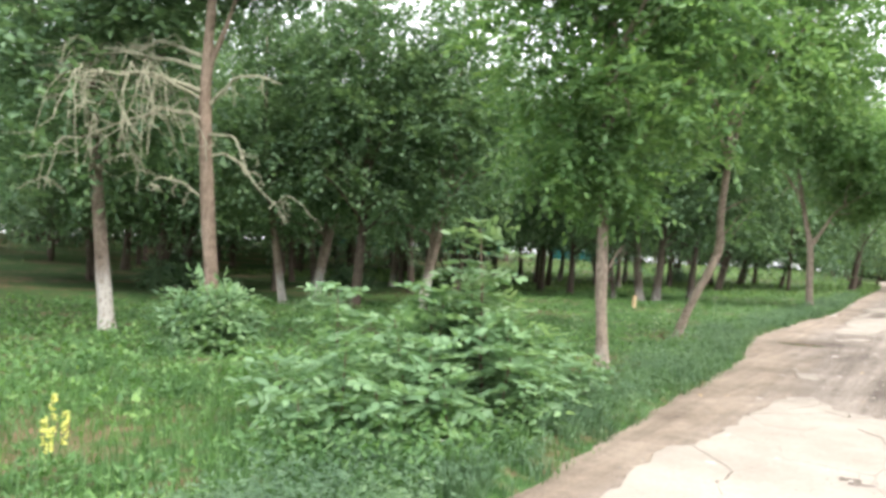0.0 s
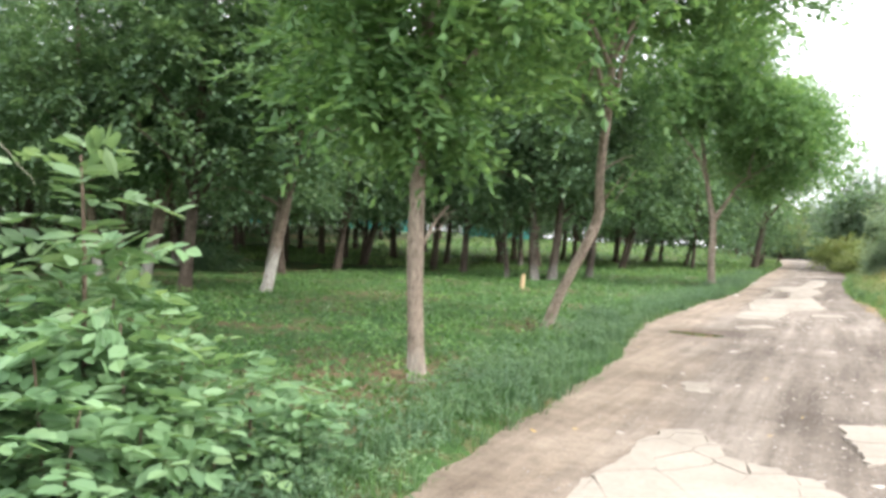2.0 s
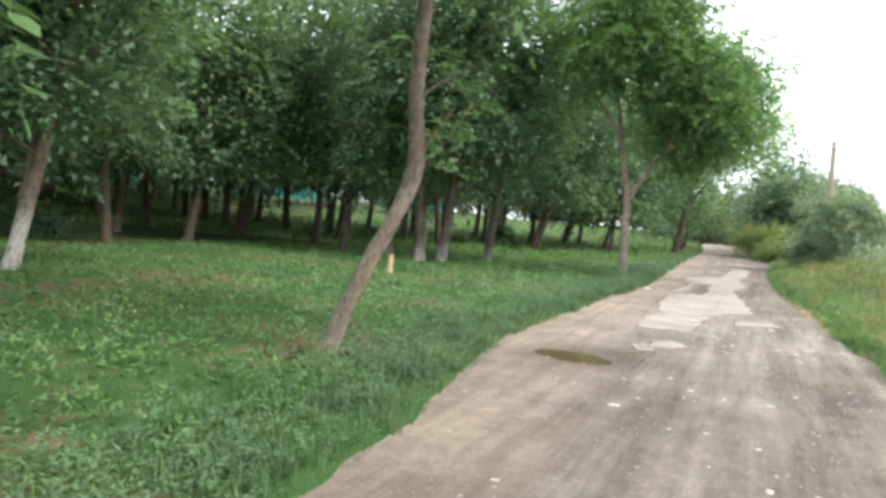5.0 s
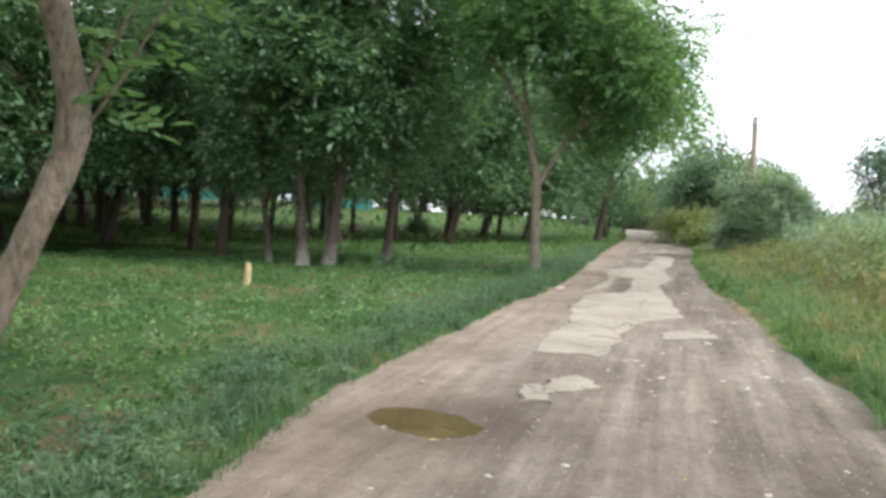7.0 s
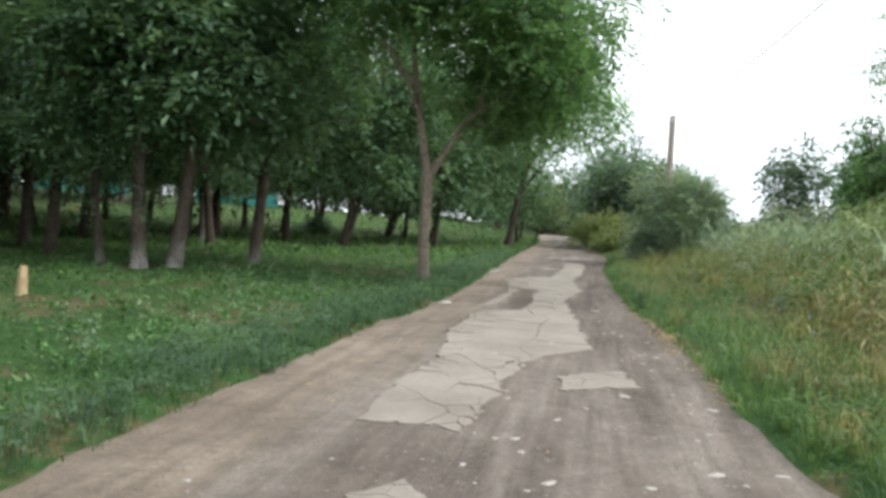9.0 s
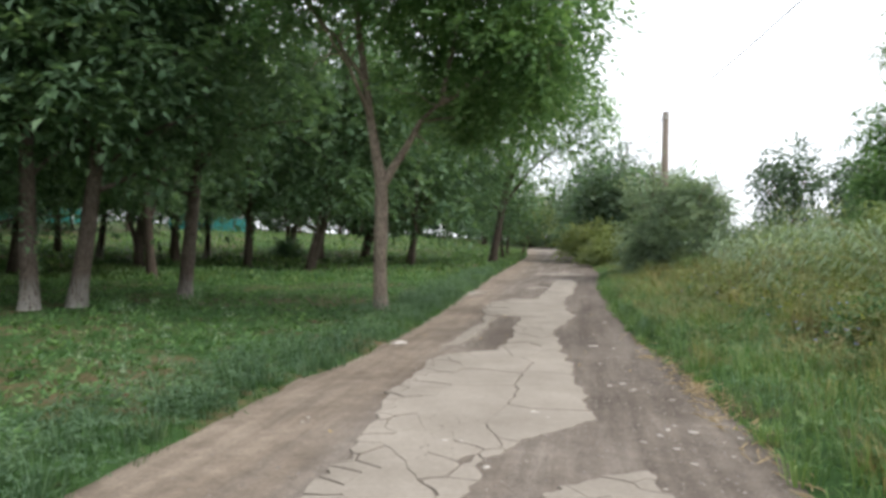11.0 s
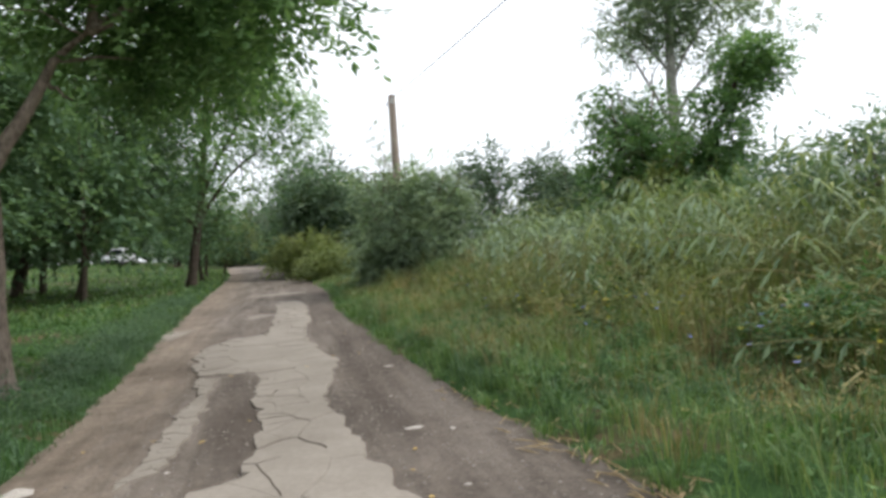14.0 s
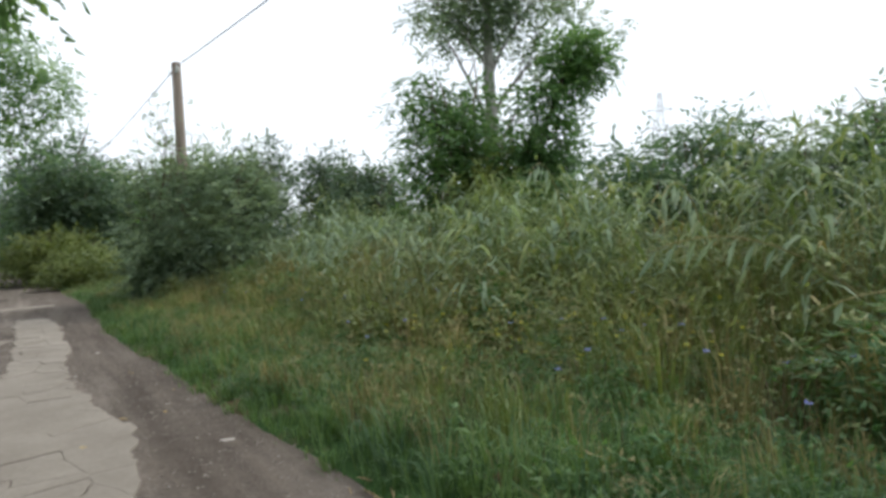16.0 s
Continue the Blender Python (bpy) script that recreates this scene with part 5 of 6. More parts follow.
def tussocks(p, per, spread, tall, width, r, lean=(0.15, 0.8)):
    """Grass tussocks: blades that fan out from a common root."""
    n = len(p)
    q = np.repeat(p, per, 0)
    m = len(q)
    a = r.uniform(0, 2 * np.pi, m)
    out = np.stack([np.cos(a), np.sin(a), np.zeros(m)], -1)
    side = np.stack([-np.sin(a), np.cos(a), np.zeros(m)], -1)
    q = q + out * (spread * np.sqrt(r.uniform(0, 1, m)))[:, None]
    h = np.repeat(tall, per) * r.uniform(0.55, 1.15, m)
    b = r.uniform(*lean, m)
    w = (width * r.uniform(0.6, 1.3, m) / 2)[:, None] * side
    up = np.array([0, 0, 1.0])
    mid = q + up * (h * 0.62)[:, None] + out * (h * b * 0.28)[:, None]
    tip = q + up * (h * (1 - 0.4 * b * b))[:, None] + out * (h * b)[:, None]
    v = np.stack([q - w, q + w, mid - w * 0.8, mid + w * 0.8, tip], 1)
    k = 5 * np.arange(m)[:, None]
    f = np.concatenate([k + [[0, 1, 3]], k + [[0, 3, 2]], k + [[2, 3, 4]]], 1).reshape(-1, 3)
    return v.reshape(-1, 3), f


p = strew(1500, 8, 48, -0.05, 1.7, 1, r, 1.1, 0.2, 1.4)
stuff("grass", tussocks(p, 26, 0.10, r.uniform(0.09, 0.25, len(p)) * (1 + 0.4 * waves(p[:, 0], p[:, 1], 1.7)), 0.011, r, (0.3, 1.0)), M_GRASS_LIGHT, "bright green grass tussocks at the road's edge", "grass")
p = strew(900, 8, 46, 0.1, 2.8, 1, r, 1.1, 0.35, 1.1)
stuff("grass", tussocks(p, 24, 0.12, r.uniform(0.12, 0.36, len(p)), 0.010, r, (0.3, 1.0)), M_VERGE, "dark green grass tussocks on the wild verge", "grass")
p = strew(1500, 7, 50, 0.8, 5.5, 1, r, 1.05, 0.45, 0.8)
o = p[:, 0] - edge_right(p[:, 1])
keep = o + 1.1 * waves(p[:, 0], p[:, 1], 0.9) > 1.3
p, o = p[keep], o[keep]
stuff("dry_grass", tussocks(p, 24, 0.16, (0.12 + 0.25 * o) * r.uniform(0.7, 1.2, len(p)), 0.010, r, (0.1, 0.6)), M_DRY, "tall dry straw-coloured grass tussocks", "grass")
p = strew(1300, 7, 48, 0.7, 5.2, 1, r, 1.05, 0.35, 0.9)
o = p[:, 0] - edge_right(p[:, 1])
stuff("dry_grass", tussocks(p, 24, 0.16, (0.12 + 0.24 * o) * r.uniform(0.7, 1.2, len(p)), 0.012, r, (0.1, 0.7)), M_LEAF_YELLOW, "tall yellowing grass tussocks on the verge", "grass")
p = strew(420, 8, 44, 1.2, 5.5, 1, r, 1.0, 0.5, 0.7)
o = p[:, 0] - edge_right(p[:, 1])
stuff("dry_weeds", tussocks(p, 10, 0.14, (0.15 + 0.2 * o) * r.uniform(0.6, 1.2, len(p)), 0.008, r, (0.1, 0.9)), M_BROWN, "dead brown weed stalks on the wild verge", "weeds")


for k in range(30):
    o, y = 1.6 + 4.3 * r.random(), 13 + 26 * r.random() ** 0.9
    x = float(edge_right(y)) + o
    tall = (0.45 + 0.16 * o) * r.uniform(0.8, 1.2)
    bush("weed_bush", x, y, tall * 1.25, tall, 170, 0.085, 0.035, (M_OLIVE, M_GRASS, M_OLIVE, M_LEAF_YELLOW, M_WEED)[k % 5], "tangled waist-high weed bush on the verge", 800 + k, stems=4, leaflets=5, group="verge weed bushes", fuller=0.9, bark=M_DRY)
p = np.array([8.72, 14.5, 0.0]) + r.normal(size=(9, 3)) * [0.2, 0.16, 0]
p[:, 2] = height(p[:, 0], p[:, 1]) - 0.01
stuff("dry_weeds", tussocks(p, 16, 0.10, r.uniform(0.12, 0.3, len(p)), 0.012, r, (0.3, 1.0)), M_BROWN, "withered brown weeds at a leaning tree's foot", "weeds")
p = strew(1100, 4, 50, -0.06, 0.55, -1, r, 1.15, 0.15, 2.1)
stuff("grass", tussocks(p, 18, 0.09, r.uniform(0.10, 0.27, len(p)), 0.010, r, (0.2, 0.9)), M_VERGE, "grass tussocks overhanging the road's edge", "grass")
p = strew(1300, 8, 46, 0.25, 3.2, 1, r, 1.05, 0.5, 1.0)
stuff("dry_grass", tussocks(p, 22, 0.13, r.uniform(0.16, 0.42, len(p)), 0.008, r, (0.2, 1.0)), M_DRY, "short bent dry grass tussocks on the verge", "grass")
p = strew(500, 10, 44, 0.4, 3.6, 1, r, 1.05, 0.6, 0.9)
stuff("dry_grass", tussocks(p, 20, 0.14, r.uniform(0.14, 0.40, len(p)), 0.008, r, (0.2, 1.0)), M_BROWN, "withered brown grass tussocks on the verge", "grass")
p = strew(600, 10, 44, 0.2, 4.0, 1, r, 1.0, 0.3, 1.6)
o = p[:, 0] - edge_right(p[:, 1])
stuff("weeds", mounds(p, 22, 0.16, 0.22, 0.085, 0.036, r), M_GRASS_LIGHT, "bright leafy weed clumps on the wild verge", "weeds")
p = strew(2600, 4, 46, 0.4, 3.2, 1, r, 1.1, 0.35, 1.9)
stuff("weeds", weeds(np.repeat(p, 4, 0) + r.normal(size=(len(p) * 4, 3)) * [0.06, 0.06, 0.0], 0.085, 0.04, 0.24, r), M_WEED, "leafy green weeds in the verge grass", "weeds")
p = strew(2400, 8, 42, 0.1, 3.4, 1, r, 1.15, 0.35, 1.3)
o = p[:, 0] - edge_right(p[:, 1])
stuff("weeds", leafy(p, (0.14 + 0.14 * o) * r.uniform(0.7, 1.3, len(p)), 7, 0.065, 0.020, r), M_GRASS, "knee-high dark green weeds on the verge", "weeds")
p = strew(1100, 8, 42, 0.5, 3.8, 1, r, 1.0, 0.5, 1.0)
o = p[:, 0] - edge_right(p[:, 1])
stuff("dry_weeds", leafy(p, (0.15 + 0.15 * o) * r.uniform(0.7, 1.3, len(p)), 7, 0.06, 0.02, r), M_DRY, "knee-high dry brown weeds on the verge", "weeds")
p = strew(1300, 4, 52, 2.0, 6.2, 1, r, 1.1)
stuff("weeds", leafy(p, r.uniform(0.4, 0.95, len(p)), 9, 0.085, 0.026, r), M_OLIVE, "dense olive weeds with small leaves", "weeds")
p = strew(900, 4, 52, 2.2, 7.0, 1, r, 1.1)
stuff("weeds", leafy(p, r.uniform(0.5, 1.3, len(p)), 9, 0.10, 0.032, r), M_OLIVE, "dense olive green weeds before the reeds", "weeds")


def reeds(p, tall, per, length, width, r, stem=0.006):
    """Reed stems with long arching leaves."""
    pieces, leaves = [], []
    up = np.array([0, 0, 1.0])
    n = len(p)
    a = r.uniform(0, 2 * np.pi, n)
    tilt = np.stack([np.cos(a), np.sin(a), np.zeros(n)], -1) * (tall * r.uniform(0.03, 0.3, n))[:, None]
    s = np.linspace(0, 1, 5)
    ring = np.array([[1, 0, 0], [-0.5, 0.87, 0], [-0.5, -0.87, 0]]) * stem
    axis = p[:, None] + up * (tall[:, None] * s)[..., None] + tilt[:, None] * (s**2)[None, :, None]
    v = (axis[:, :, None] + ring[None, None] * (1.2 - 0.8 * s)[None, :, None, None]).reshape(-1, 3)
    f = []
    for i in range(4):
        for j in range(3):
            f.append([i * 3 + j, i * 3 + (j + 1) % 3, (i + 1) * 3 + (j + 1) % 3])
            f.append([i * 3 + j, (i + 1) * 3 + (j + 1) % 3, (i + 1) * 3 + j])
    f = (15 * np.arange(n)[:, None, None] + np.array(f)[None]).reshape(-1, 3)
    pieces.append((v, f))
    t = r.uniform(0.25, 1.0, (n, per))
    base = p[:, None] + up * (tall[:, None] * t)[..., None] + tilt[:, None] * (t**2)[..., None]
    base = base.reshape(-1, 3)
    m = len(base)
    b = r.uniform(0, 2 * np.pi, m)
    out = np.stack([np.cos(b), np.sin(b), np.zeros(m)], -1)
    side = np.stack([-np.sin(b), np.cos(b), np.zeros(m)], -1)
    ln = length * r.uniform(0.6, 1.25, m)
    sag = r.uniform(0.1, 0.9, m)
    wd = width * r.uniform(0.7, 1.3, m)
    pts = []
    for q, ww in ((0.0, 0.5), (0.35, 1.0), (0.7, 0.75)):
        c = base + out * (ln * q * 0.85)[:, None] + up * (ln * (0.6 * q - (0.35 + sag) * q * q))[:, None]
        pts += [c - side * (wd * ww / 2)[:, None], c + side * (wd * ww / 2)[:, None]]
    pts.append(base + out * (ln * 0.9)[:, None] + up * (ln * (0.6 - 0.35 - sag))[:, None])
    k = 7 * np.arange(m)[:, None]
    lf = np.concatenate([k + [c] for c in ([0, 1, 3], [0, 3, 2], [2, 3, 5], [2, 5, 4], [4, 5, 6])], 1).reshape(-1, 3)
    pieces.append((np.stack(pts, 1).reshape(-1, 3), lf))
    return joined(pieces)


p = strew(1700, 11, 42, 3.6, 9.0, 1, r, 1.0, 0.55, 0.9)
o = p[:, 0] - edge_right(p[:, 1])
keep = (p[:, 1] < 35) | (o > 4.5)
p, o = p[keep], o[keep]
stuff("reeds", reeds(p, np.clip(0.55 + 0.24 * o, 0.9, 2.3) * (1 + 0.22 * waves(p[:, 0], p[:, 1], 1.1)) * r.uniform(0.75, 1.15, len(p)), 9, 0.6, 0.042, r), M_REED, "dense thicket of tall green reeds", "reeds")
p = strew(420, 11, 40, 3.2, 7.0, 1, r, 1.0, 0.5, 0.9)
o = p[:, 0] - edge_right(p[:, 1])
stuff("reeds", reeds(p, np.clip(0.5 + 0.27 * o, 0.9, 2.2) * r.uniform(0.8, 1.1, len(p)), 9, 0.5, 0.052, r), M_REED_PALE, "pale blue-green reeds with broad leaves", "reeds")
p = strew(680, 11, 42, 2.6, 8.0, 1, r, 1.0, 0.3, 0.8)
o = p[:, 0] - edge_right(p[:, 1])
stuff("dry_reeds", reeds(p, (0.4 + 0.16 * o) * r.uniform(0.7, 1.2, len(p)), 7, 0.4, 0.026, r), M_DRY, "dry brown reeds among the green ones", "reeds")


p = strew(260, 28, 42, 2.6, 9.0, 1, r, 1.0)
stuff("reeds", reeds(p, r.uniform(1.1, 2.0, len(p)), 8, 0.5, 0.04, r), M_LEAF_GREY, "grey-green reeds before the shrubs", "reeds")


p = strew(300, 13, 24, 1.3, 4.6, 1, r, 1.0, 0.35, 0.9)
o = p[:, 0] - edge_right(p[:, 1])
stuff("dry_reeds", reeds(p, (0.45 + 0.26 * o) * r.uniform(0.7, 1.15, len(p)), 7, 0.38, 0.024, r, 0.004), M_DRY, "straw-coloured reeds near the road", "reeds")
p = strew(150, 13, 23, 1.8, 5.0, 1, r, 1.0, 0.35, 0.8)
o = p[:, 0] - edge_right(p[:, 1])
stuff("reeds", reeds(p, (0.45 + 0.27 * o) * r.uniform(0.7, 1.15, len(p)), 8, 0.38, 0.028, r, 0.004), M_REED, "yellow-green reeds among dry grass", "reeds")


def leaning_reed(a, b, drop, count, seed):
    """A bowed reed stem from which broad leaves hang in a row."""
    q = np.random.default_rng(seed)
    t = thing("reed", a[0], a[1], on(a[0], a[1]), "bowed reed stem with pale hanging leaves", "reed", "bowed reeds")
    s = np.linspace(0, 1, 14)
    d = np.array([b[0] - a[0], b[1] - a[1]])
    line = np.stack([d[0] * s, d[1] * s, b[2] * np.sin(s * np.pi * 0.62) / np.sin(np.pi * 0.62)], -1)
    v, f = tube(line, np.linspace(0.008, 0.003, 14), 6)
    part("stem", mesh_from("stem", v, f, M_DRY, True), t)
    for k in range(count):
        u = 0.45 + 0.55 * (k + 0.5) / count
        at = np.array([[np.interp(u, s, line[:, c]) for c in range(3)]])
        axis = unit(np.array([[d[0] * 0.25 + q.normal() * 0.15, d[1] * 0.25 + q.normal() * 0.15, -1.0]]))
        side = unit(np.cross(axis, [[-0.8, -0.5, 0.1]]) + q.normal(size=(1, 3)) * 0.3)
        v, f = diamonds(at, axis, side, [drop * q.uniform(0.7, 1.2)], [0.042])
        part("leaf", mesh_from("leaf", v, f, M_REED_PALE), t)
    return t


leaning_reed((21.8, 24.9), (19.95, 26.45, 1.14), 0.24, 9, 1)
leaning_reed((20.6, 23.4), (18.85, 24.75, 0.44), 0.18, 7, 2)
leaning_reed((21.2, 24.2), (19.1, 25.25, 0.92), 0.15, 3, 6)
leaning_reed((22.6, 26.8), (20.6, 26.6, 1.55), 0.26, 8, 3)
leaning_reed((21.6, 22.8), (19.4, 23.6, 1.5), 0.22, 7, 4)
leaning_reed((23.4, 28.8), (21.6, 28.4, 1.9), 0.28, 8, 5)


def flowers(p, low, high, size, r):
    p = p.copy()
    p[:, 2] += r.uniform(low, high, len(p))
    q = np.repeat(p, 6, 0)
    a = np.tile(np.arange(6) * np.pi / 3, len(p))
    axis = unit(np.stack([np.cos(a), np.sin(a), np.full(len(a), 0.3)], -1) + 0.25 * np.repeat(r.normal(size=(len(p), 3)), 6, 0))
    return diamonds(q, axis, unit(np.cross(axis, [[0.1, 0.1, 1.0]])), np.full(len(q), size), np.full(len(q), size * 0.7))


stuff("flowers", flowers(strew(420, 16, 40, 1.2, 5.0, 1, r, 1.0, 0.5, 0.8), 0.35, 0.8, 0.020, r), M_YELLOW, "small yellow flowers among the weeds", "flowers")
c = np.array([20.6, 27.6, 0.0]) + r.normal(size=(60, 3)) * [0.6, 0.8, 0]
c[:, 2] = height(c[:, 0], c[:, 1])
stuff("flowers", flowers(c, 0.35, 0.65, 0.021, r), M_YELLOW, "cluster of small yellow flowers in weeds", "flowers")
stuff("flowers", flowers(strew(80, 15, 36, 0.9, 3.6, 1, r, 1.0), 0.35, 0.7, 0.028, r), M_BLUE, "small pale blue flowers on thin stalks", "flowers")
stuff("flowers", flowers(strew(110, 4, 24, 0.4, 5.5, -1, r, 1.0), 0.06, 0.2, 0.012, r), M_WHITE_PETAL, "tiny white flowers in the park grass", "flowers")

# straw along the road's wild edge
n = 260
y = np.r_[r.uniform(19.5, 27.5, 150), r.normal(23.4, 0.5, 110)]
x = edge_right(y) - 0.06 + r.normal(size=n) * 0.10
a = radians(70) + r.normal(size=n) * 0.5
ln = r.uniform(0.06, 0.26, n)
d = np.stack([np.cos(a), np.sin(a), np.zeros(n)], -1) * ln[:, None]
b = np.stack([x, y, np.maximum(road_height(x, y), height(x, y)) + r.uniform(0.005, 0.03, n)], -1)
side = np.stack([-np.sin(a), np.cos(a), np.zeros(n)], -1) * 0.004
v = np.stack([b - side, b + side, b + d + side, b + d - side, b + d / 2 + [0, 0, 0.012]], 1).reshape(-1, 3)
k = 5 * np.arange(n)[:, None]
f = np.concatenate([k + [c] for c in ([0, 1, 4], [1, 2, 4], [2, 3, 4], [3, 0, 4])], 1).reshape(-1, 3)
stuff("straw", (v, f), M_STRAW, "scattered dry straw on the road's edge", "straw")

# ---- stones, gravel and fallen leaves on the road ----
stone_meshes = []
for k in range(4):
    bm = bmesh.new()
    bmesh.ops.create_icosphere(bm, subdivisions=1, radius=1)
    for vert in bm.verts:
        vert.co *= 1 + 0.22 * rng.normal()
        vert.co.z = max(vert.co.z * 0.32, -0.08)
    me = bpy.data.meshes.new("stone")
    bm.to_mesh(me)
    bm.free()
    me.materials.append(M_STONE)
    stone_meshes.append(me)
for k in range(270):
    y = float(rng.uniform(4, 25) if k < 235 else rng.uniform(26, 40))
    s = float(rng.beta(3, 1.6))
    x = float(edge_left(y) * (1 - s) + edge_right(y) * s)
    size = float(np.clip(rng.lognormal(-4.0, 0.5), 0.010, 0.05))
    ob = new("stone", stone_meshes[k % 4])
    ob.location = (x, y, float(road_height(x, y)) + 0.001)
    ob.rotation_euler, ob.scale = (0, 0, float(rng.uniform(0, 6.28))), (size * float(rng.uniform(0.8, 1.7)), size, size)
    tagged(ob, "pale flat stone chip lying on the dirt road", "stone", "stones on the road")
ob = new("stone", stone_meshes[1])
ob.location, ob.scale = (14.5, 26.7, 0.03), (0.16, 0.09, 0.12)
tagged(ob, "larger pale stone at the grass edge of the road", "stone", "stones on the road")
leaf_me = mesh_from("fallen_leaf", np.array([(-1, 0, 0), (-0.2, 0.45, 0.15), (0.6, 0.3, 0.1), (1, 0, 0.25), (0.5, -0.35, 0.12), (-0.3, -0.42, 0.1)]), [[0, 1, 5], [1, 4, 5], [1, 2, 4], [2, 3, 4]], M_FALLEN)
for k in range(46):
    y = float(rng.uniform(7, 34))
    s = float(rng.uniform(0.05, 0.95))
    x = float(edge_left(y) * (1 - s) + edge_right(y) * s)
    ob = new("fallen_leaf", leaf_me)
    size = float(rng.uniform(0.018, 0.042))
    ob.location, ob.rotation_euler, ob.scale = (x, y, float(road_height(x, y)) + 0.006), (0, 0, float(rng.uniform(0, 6.28))), (size, size, size)
    tagged(ob, "small yellow-brown fallen leaf on the road", "leaf", "fallen leaves")
n = 16000
y = 3 + 40 * r.uniform(0, 1, n) ** 1.2
s = r.uniform(0.02, 0.99, n) ** 0.6
x = edge_left(y) * (1 - s) + edge_right(y) * s
b = np.stack([x, y, road_height(x, y) - 0.002], -1)
z = r.uniform(0.004, 0.02, n)
a = r.uniform(0, 6.28, n)
tri = [b + np.stack([np.cos(a + t), np.sin(a + t), np.zeros(n)], -1) * (z * r.uniform(0.7, 1.3, n))[:, None] for t in (0, 2.1, 4.2)]
v = np.stack([*tri, b + np.stack([np.zeros(n), np.zeros(n), z * 0.7], -1)], 1).reshape(-1, 3)
k = 4 * np.arange(n)[:, None]
f = np.concatenate([k + [c] for c in ([0, 1, 3], [1, 2, 3], [2, 0, 3])], 1).reshape(-1, 3)
stuff("gravel", (v, f), plain_material("gravel_grey", (0.16, 0.135, 0.115), (0.36, 0.32, 0.28), 9), "loose gravel trodden into the dirt road", "gravel")

# ---- remains of the concrete surface: broken plates ----
MAIN = [(13.2, 19.1), (12.7, 19.2), (12.9, 20.05), (13.3, 20.9), (13.7, 21.9), (14.07, 23.5), (14.5, 24.7), (14.75, 25.5), (15.2, 25.95), (15.75, 26.1), (16.2, 27.2), (16.75, 28.7), (17.1, 30.0), (16.8, 30.3), (16.55, 30.4), (16.65, 31.0), (17.2, 33.0), (17.95, 33.95),
        (18.6, 33.9), (20.0, 37.4), (21.45, 41.4), (21.85, 42.3), (22.3, 41.9), (21.5, 39.2), (20.0, 35.4), (19.0, 33.1), (18.1, 30.1), (17.05, 27.8), (16.65, 26.2), (16.3, 25.0), (15.95, 23.7), (15.6, 22.4), (14.8, 21.7), (14.4, 21.3), (13.66, 19.4), (13.43, 18.95)]
STRIP = [(15.0, 26.4), (15.55, 27.6), (16.2, 29.3), (16.5, 30.3), (16.62, 30.1), (16.25, 29.0), (15.8, 27.7), (15.35, 26.6)]
OTHERS = [[(14.72, 20.8), (15.46, 21.03), (15.35, 20.25), (14.53, 20.2)], [(12.45, 17.2), (12.6, 17.75), (12.9, 18.0), (13.0, 17.4)], [(12.2, 17.0), (12.3, 17.5), (12.5, 17.5), (12.45, 16.9)],
          [(7.0, 2.2), (7.75, 4.4), (8.1, 5.6), (8.75, 6.75), (9.0, 7.6), (9.75, 9.1), (10.05, 9.2), (10.15, 8.4), (10.6, 8.0), (10.6, 6.6), (10.2, 4.5), (9.2, 2.0)],
          [(10.2, 10.8), (10.3, 11.25), (10.6, 11.3), (10.55, 10.7)], [(11.0, 8.4), (11.3, 9.6), (11.8, 9.7), (11.6, 8.5)], [(19.3, 37.6), (20.0, 38.4), (20.2, 38.0), (19.6, 37.3)], [(16.8, 35.2), (17.5, 36.6), (18.0, 36.4), (17.2, 35.0)], [(22.4, 45.6), (22.8, 46.6), (24.3, 46.3), (23.9, 45.4)], [(38.5, 104.0), (43.0, 119.0), (47.3, 118.0), (42.4, 103.0)]]


def inside(poly, x, y):
    c = False
    for (x0, y0), (x1, y1) in zip(poly, poly[1:] + poly[:1]):
        if (y0 > y) != (y1 > y) and x < (x1 - x0) * (y - y0) / (y1 - y0) + x0:
            c = not c
    return c


def rim(poly, x, y):
    best = 9.0
    for (x0, y0), (x1, y1) in zip(poly, poly[1:] + poly[:1]):
        dx, dy = x1 - x0, y1 - y0
        t = min(max(((x - x0) * dx + (y - y0) * dy) / (dx * dx + dy * dy), 0), 1)
        best = min(best, math.hypot(x - x0 - t * dx, y - y0 - t * dy))
    return best


def ragged(poly, q, step=0.06, rough=0.014):
    """The outline with a broken edge."""
    out = []
    drift = [0.0, 0.0]
    for (ax, ay), (bx, by) in zip(poly, poly[1:] + poly[:1]):
        n = max(1, int(math.hypot(bx - ax, by - ay) / step))
        for k in range(n):
            u = k / n
            drift = [0.85 * c + q.gauss(0, 0.015) for c in drift]
            out.append((ax + (bx - ax) * u + drift[0] + q.gauss(0, rough), ay + (by - ay) * u + drift[1] + q.gauss(0, rough)))
    return out


def clipped(shape, x, y, nx, ny, lim):
    cut = []
    for (ax, ay), (bx, by) in zip(shape, shape[1:] + shape[:1]):
        da, db = (ax - x) * nx + (ay - y) * ny - lim, (bx - x) * nx + (by - y) * ny - lim
        if da <= 0:
            cut.append((ax, ay))
        if (da < 0) != (db < 0):
            u = da / (da - db)
            cut.append((ax + (bx - ax) * u, ay + (by - ay) * u))
    return cut


ALONG = (0.36, 0.933)


def stretched(p, k):
    """The point drawn out by k along the road."""
    a = p[0] * ALONG[0] + p[1] * ALONG[1]
    return (p[0] + (k - 1) * a * ALONG[0], p[1] + (k - 1) * a * ALONG[1])


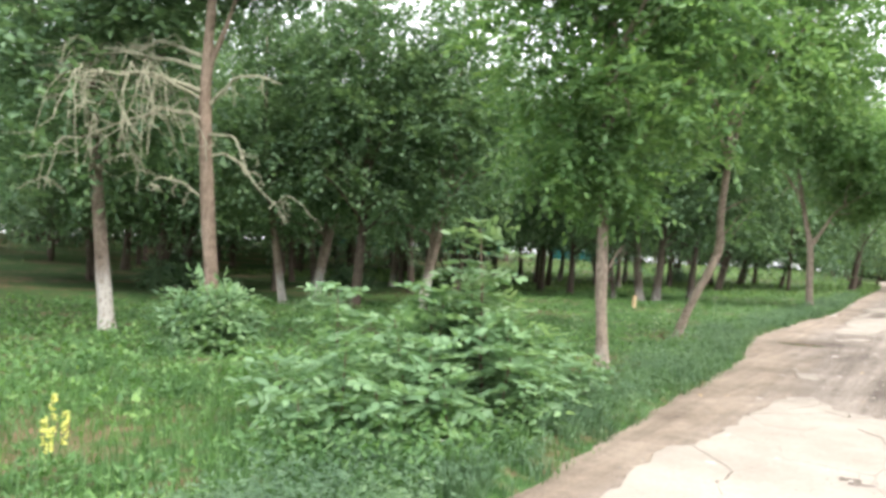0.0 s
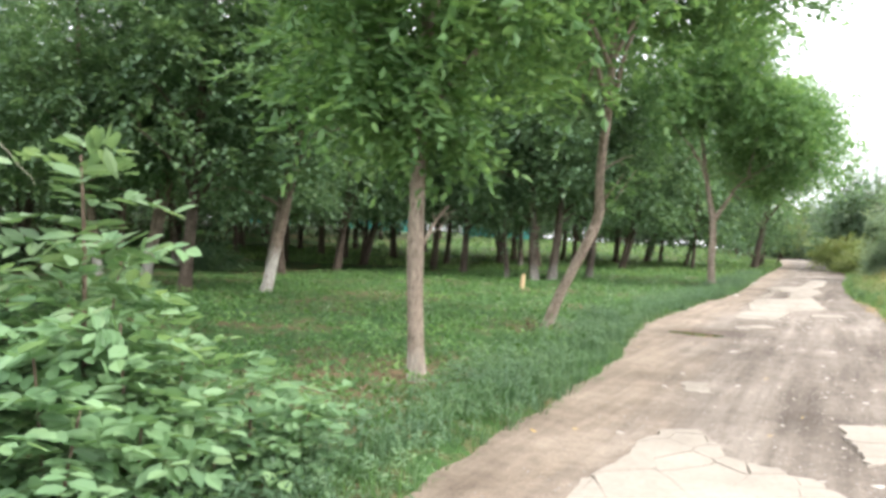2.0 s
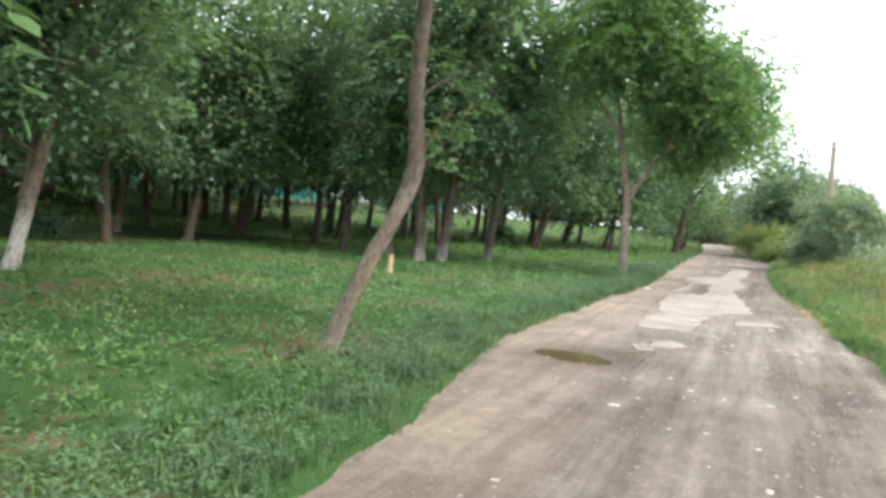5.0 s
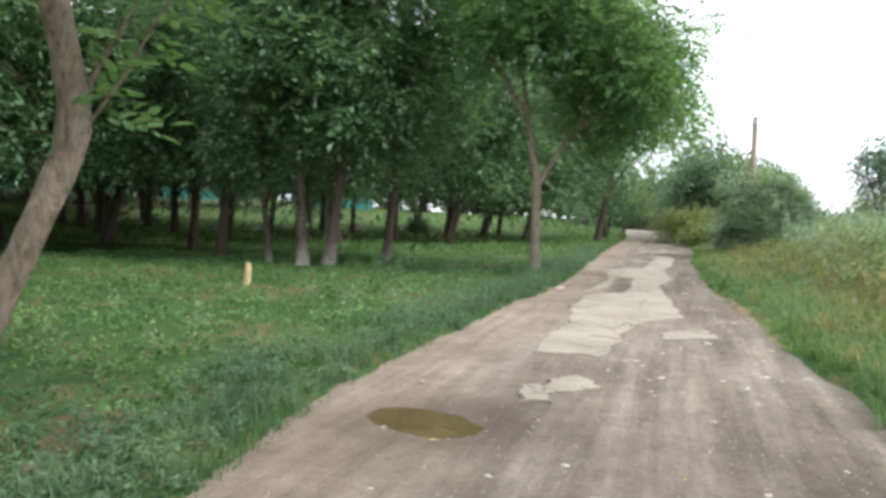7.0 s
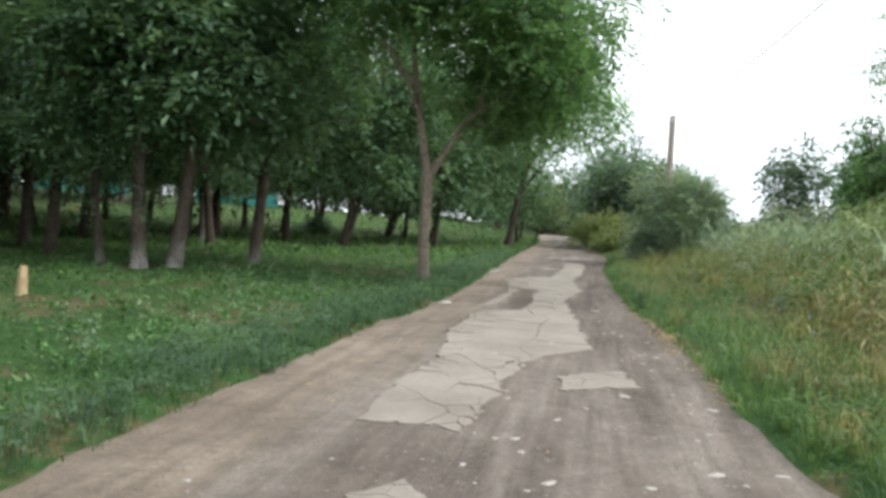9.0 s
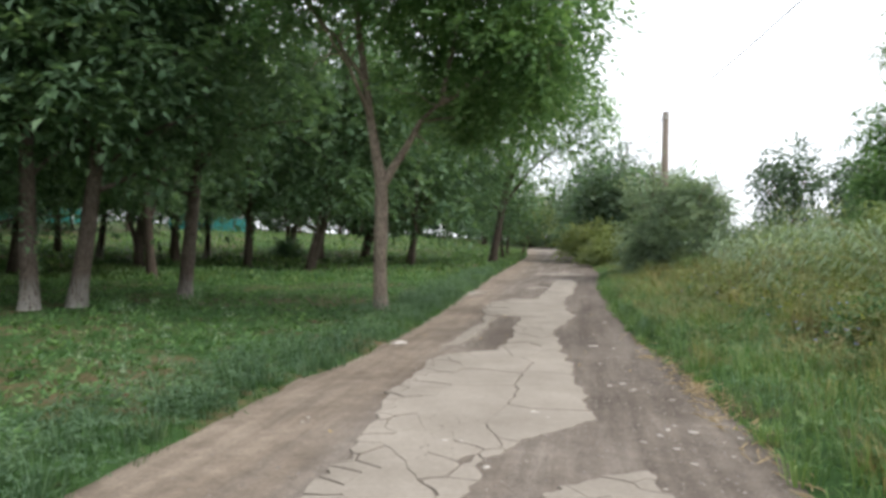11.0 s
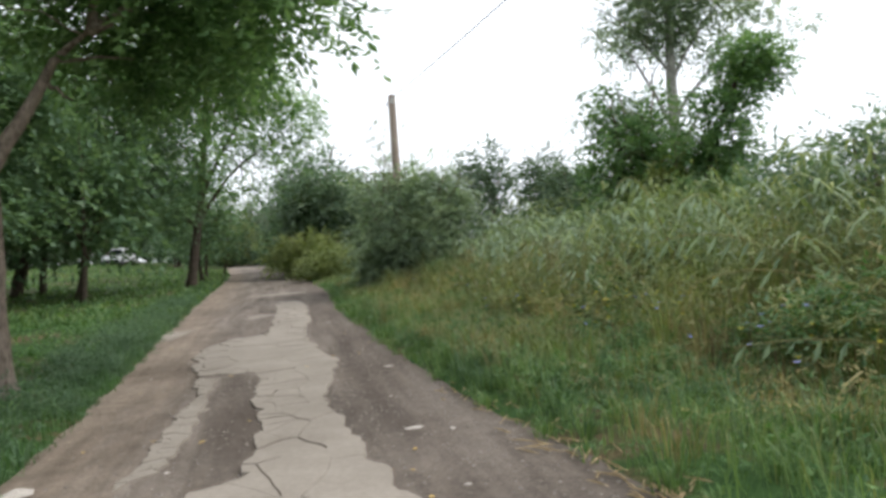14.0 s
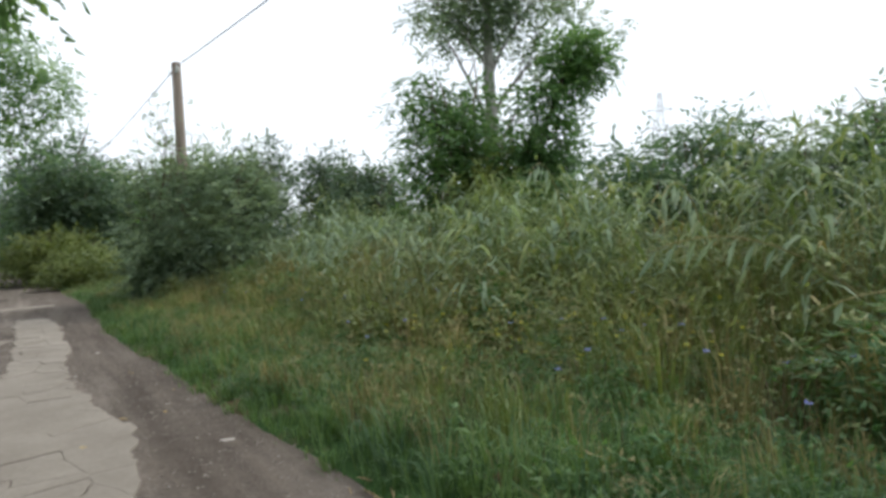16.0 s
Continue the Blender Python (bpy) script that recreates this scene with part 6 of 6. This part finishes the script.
def wavered(cell, much, step=0.07):
    """The outline with its straight cracks made to waver."""
    out = []
    for (ax, ay), (bx, by) in zip(cell, cell[1:] + cell[:1]):
        n = max(1, int(math.hypot(bx - ax, by - ay) / step))
        for k in range(n):
            x, y = ax + (bx - ax) * k / n, ay + (by - ay) * k / n
            out.append((x + much * float(waves(x, y, 7.0)) + 0.45 * much * float(waves(x + 5, y, 19.0)), y + much * float(waves(x - 9, y + 4, 6.3)) + 0.45 * much * float(waves(x, y + 8, 21.0))))
    return out


def plates(poly, big, small, seed, crumble=0.55, k=2.2, much=0.03, crack=()):
    """Cracks a surface into plates, long in the middle and crumbled at the rim. Gives outlines."""
    poly = [stretched(p, 1 / k) for p in poly]
    pairs = []
    for at in crack:
        for sign in (-1, 1):
            pairs.append((*stretched((at[0] + sign * 0.5 * ALONG[1], at[1] - sign * 0.5 * ALONG[0]), 1 / k), sign))
    return [wavered([stretched(p, k) for p in cell], much) for cell in shards(poly, big, small, seed, crumble, pairs)]


def shards(poly, big, small, seed, crumble, pairs=()):
    q = random.Random(seed)
    xs, ys = [p[0] for p in poly], [p[1] for p in poly]
    outline = ragged(poly, q)
    seeds = [(x, y, 0.5, sign) for x, y, sign in pairs]
    for _ in range(12000):
        x, y = q.uniform(min(xs) - 0.1, max(xs) + 0.1), q.uniform(min(ys) - 0.1, max(ys) + 0.1)
        if not inside(poly, x, y):
            continue
        d = rim(poly, x, y)
        if pairs and d > crumble:
            continue
        size = small + (big - small) * min(max((d - 0.08) / crumble, 0), 1)
        if all((x - a) ** 2 + (y - b) ** 2 > (0.5 * (size + s)) ** 2 for a, b, s, _ in seeds):
            seeds.append((x, y, size, 0))
    out = []
    for x, y, size, side in seeds:
        reach = 1.5 * big
        shape = [p for p in outline]
        for a, b, s, other in sorted(seeds, key=lambda o: (o[0] - x) ** 2 + (o[1] - y) ** 2):
            dd = math.hypot(a - x, b - y)
            if dd < 1e-6:
                continue
            if dd > 2 * reach + 3:
                break
            if side and other:
                gap = -0.008 if side == other else 0.009
            else:
                gap = 0.0012 if side or other else q.choice((0.003, 0.005, 0.009)) if pairs else q.choice((0.0008, 0.002, 0.0035))
            shape = clipped(shape, x, y, (a - x) / dd, (b - y) / dd, dd / 2 - gap)
            if len(shape) < 3:
                break
        if len(shape) >= 3:
            clean = [shape[0]]
            for p in shape[1:]:
                if math.hypot(p[0] - clean[-1][0], p[1] - clean[-1][1]) > 0.004:
                    clean.append(p)
            area = 0.5 * sum(a[0] * b[1] - b[0] * a[1] for a, b in zip(clean, clean[1:] + clean[:1]))
            if len(clean) >= 3 and abs(area) > 0.0008:
                out.append(clean if area > 0 else clean[::-1])
    return out


# the long crack runs up the middle of the broken concrete
LINE_Y, LINE_X = [19.0, 22.0, 24.8, 26.0, 27.2, 28.4, 31.0, 34.0, 42.0], [13.3, 14.7, 15.75, 16.05, 16.4, 16.85, 17.9, 19.0, 21.9]
crack = [(float(np.interp(y, LINE_Y, LINE_X)) + 0.05 * math.sin(3.1 * y), y) for y in np.arange(19.3, 42, 0.8)]
cells = plates(MAIN, 0.16, 0.10, 5, 0.2, 1.5, 0.03, crack) + plates(STRIP, 0.3, 0.12, 6, k=1.0, much=0.012)
near_crack = [(8.3 + 0.42 * (y - 4.5), y) for y in np.arange(2.4, 9.0, 0.8)]
for k, poly in enumerate(OTHERS):
    far_patch = k == len(OTHERS) - 1
    cells += plates(poly, 0.22, 0.13, 20 + k, 0.3, 1.5, 0.03, near_crack) if k == 3 else plates(poly, 4.0 if far_patch else 0.7, 1.5 if far_patch else 0.15, 20 + k, 0.55, 1.0, 0.0 if far_patch else 0.02)
q = random.Random(3)
for cell in cells:
    cx, cy = sum(p[0] for p in cell) / len(cell), sum(p[1] for p in cell) / len(cell)
    small = max(math.hypot(p[0] - cx, p[1] - cy) for p in cell) < 0.6
    z = 0.016 + (q.uniform(-0.005, 0.003) if small else q.uniform(-0.0006, 0.0006))
    n = len(cell)
    me = bpy.data.meshes.new("concrete_plate")
    me.from_pydata([(x - cx, y - cy, z) for x, y in cell] + [(x - cx, y - cy, -0.06) for x, y in cell], [],
                   [tuple(range(n))] + [(n + i, n + (i + 1) % n, (i + 1) % n, i) for i in range(n)])
    me.materials.append(M_SLAB)
    ob = new("concrete_plate", me)
    ob.parent, ob.location = road, (cx, cy, 0)
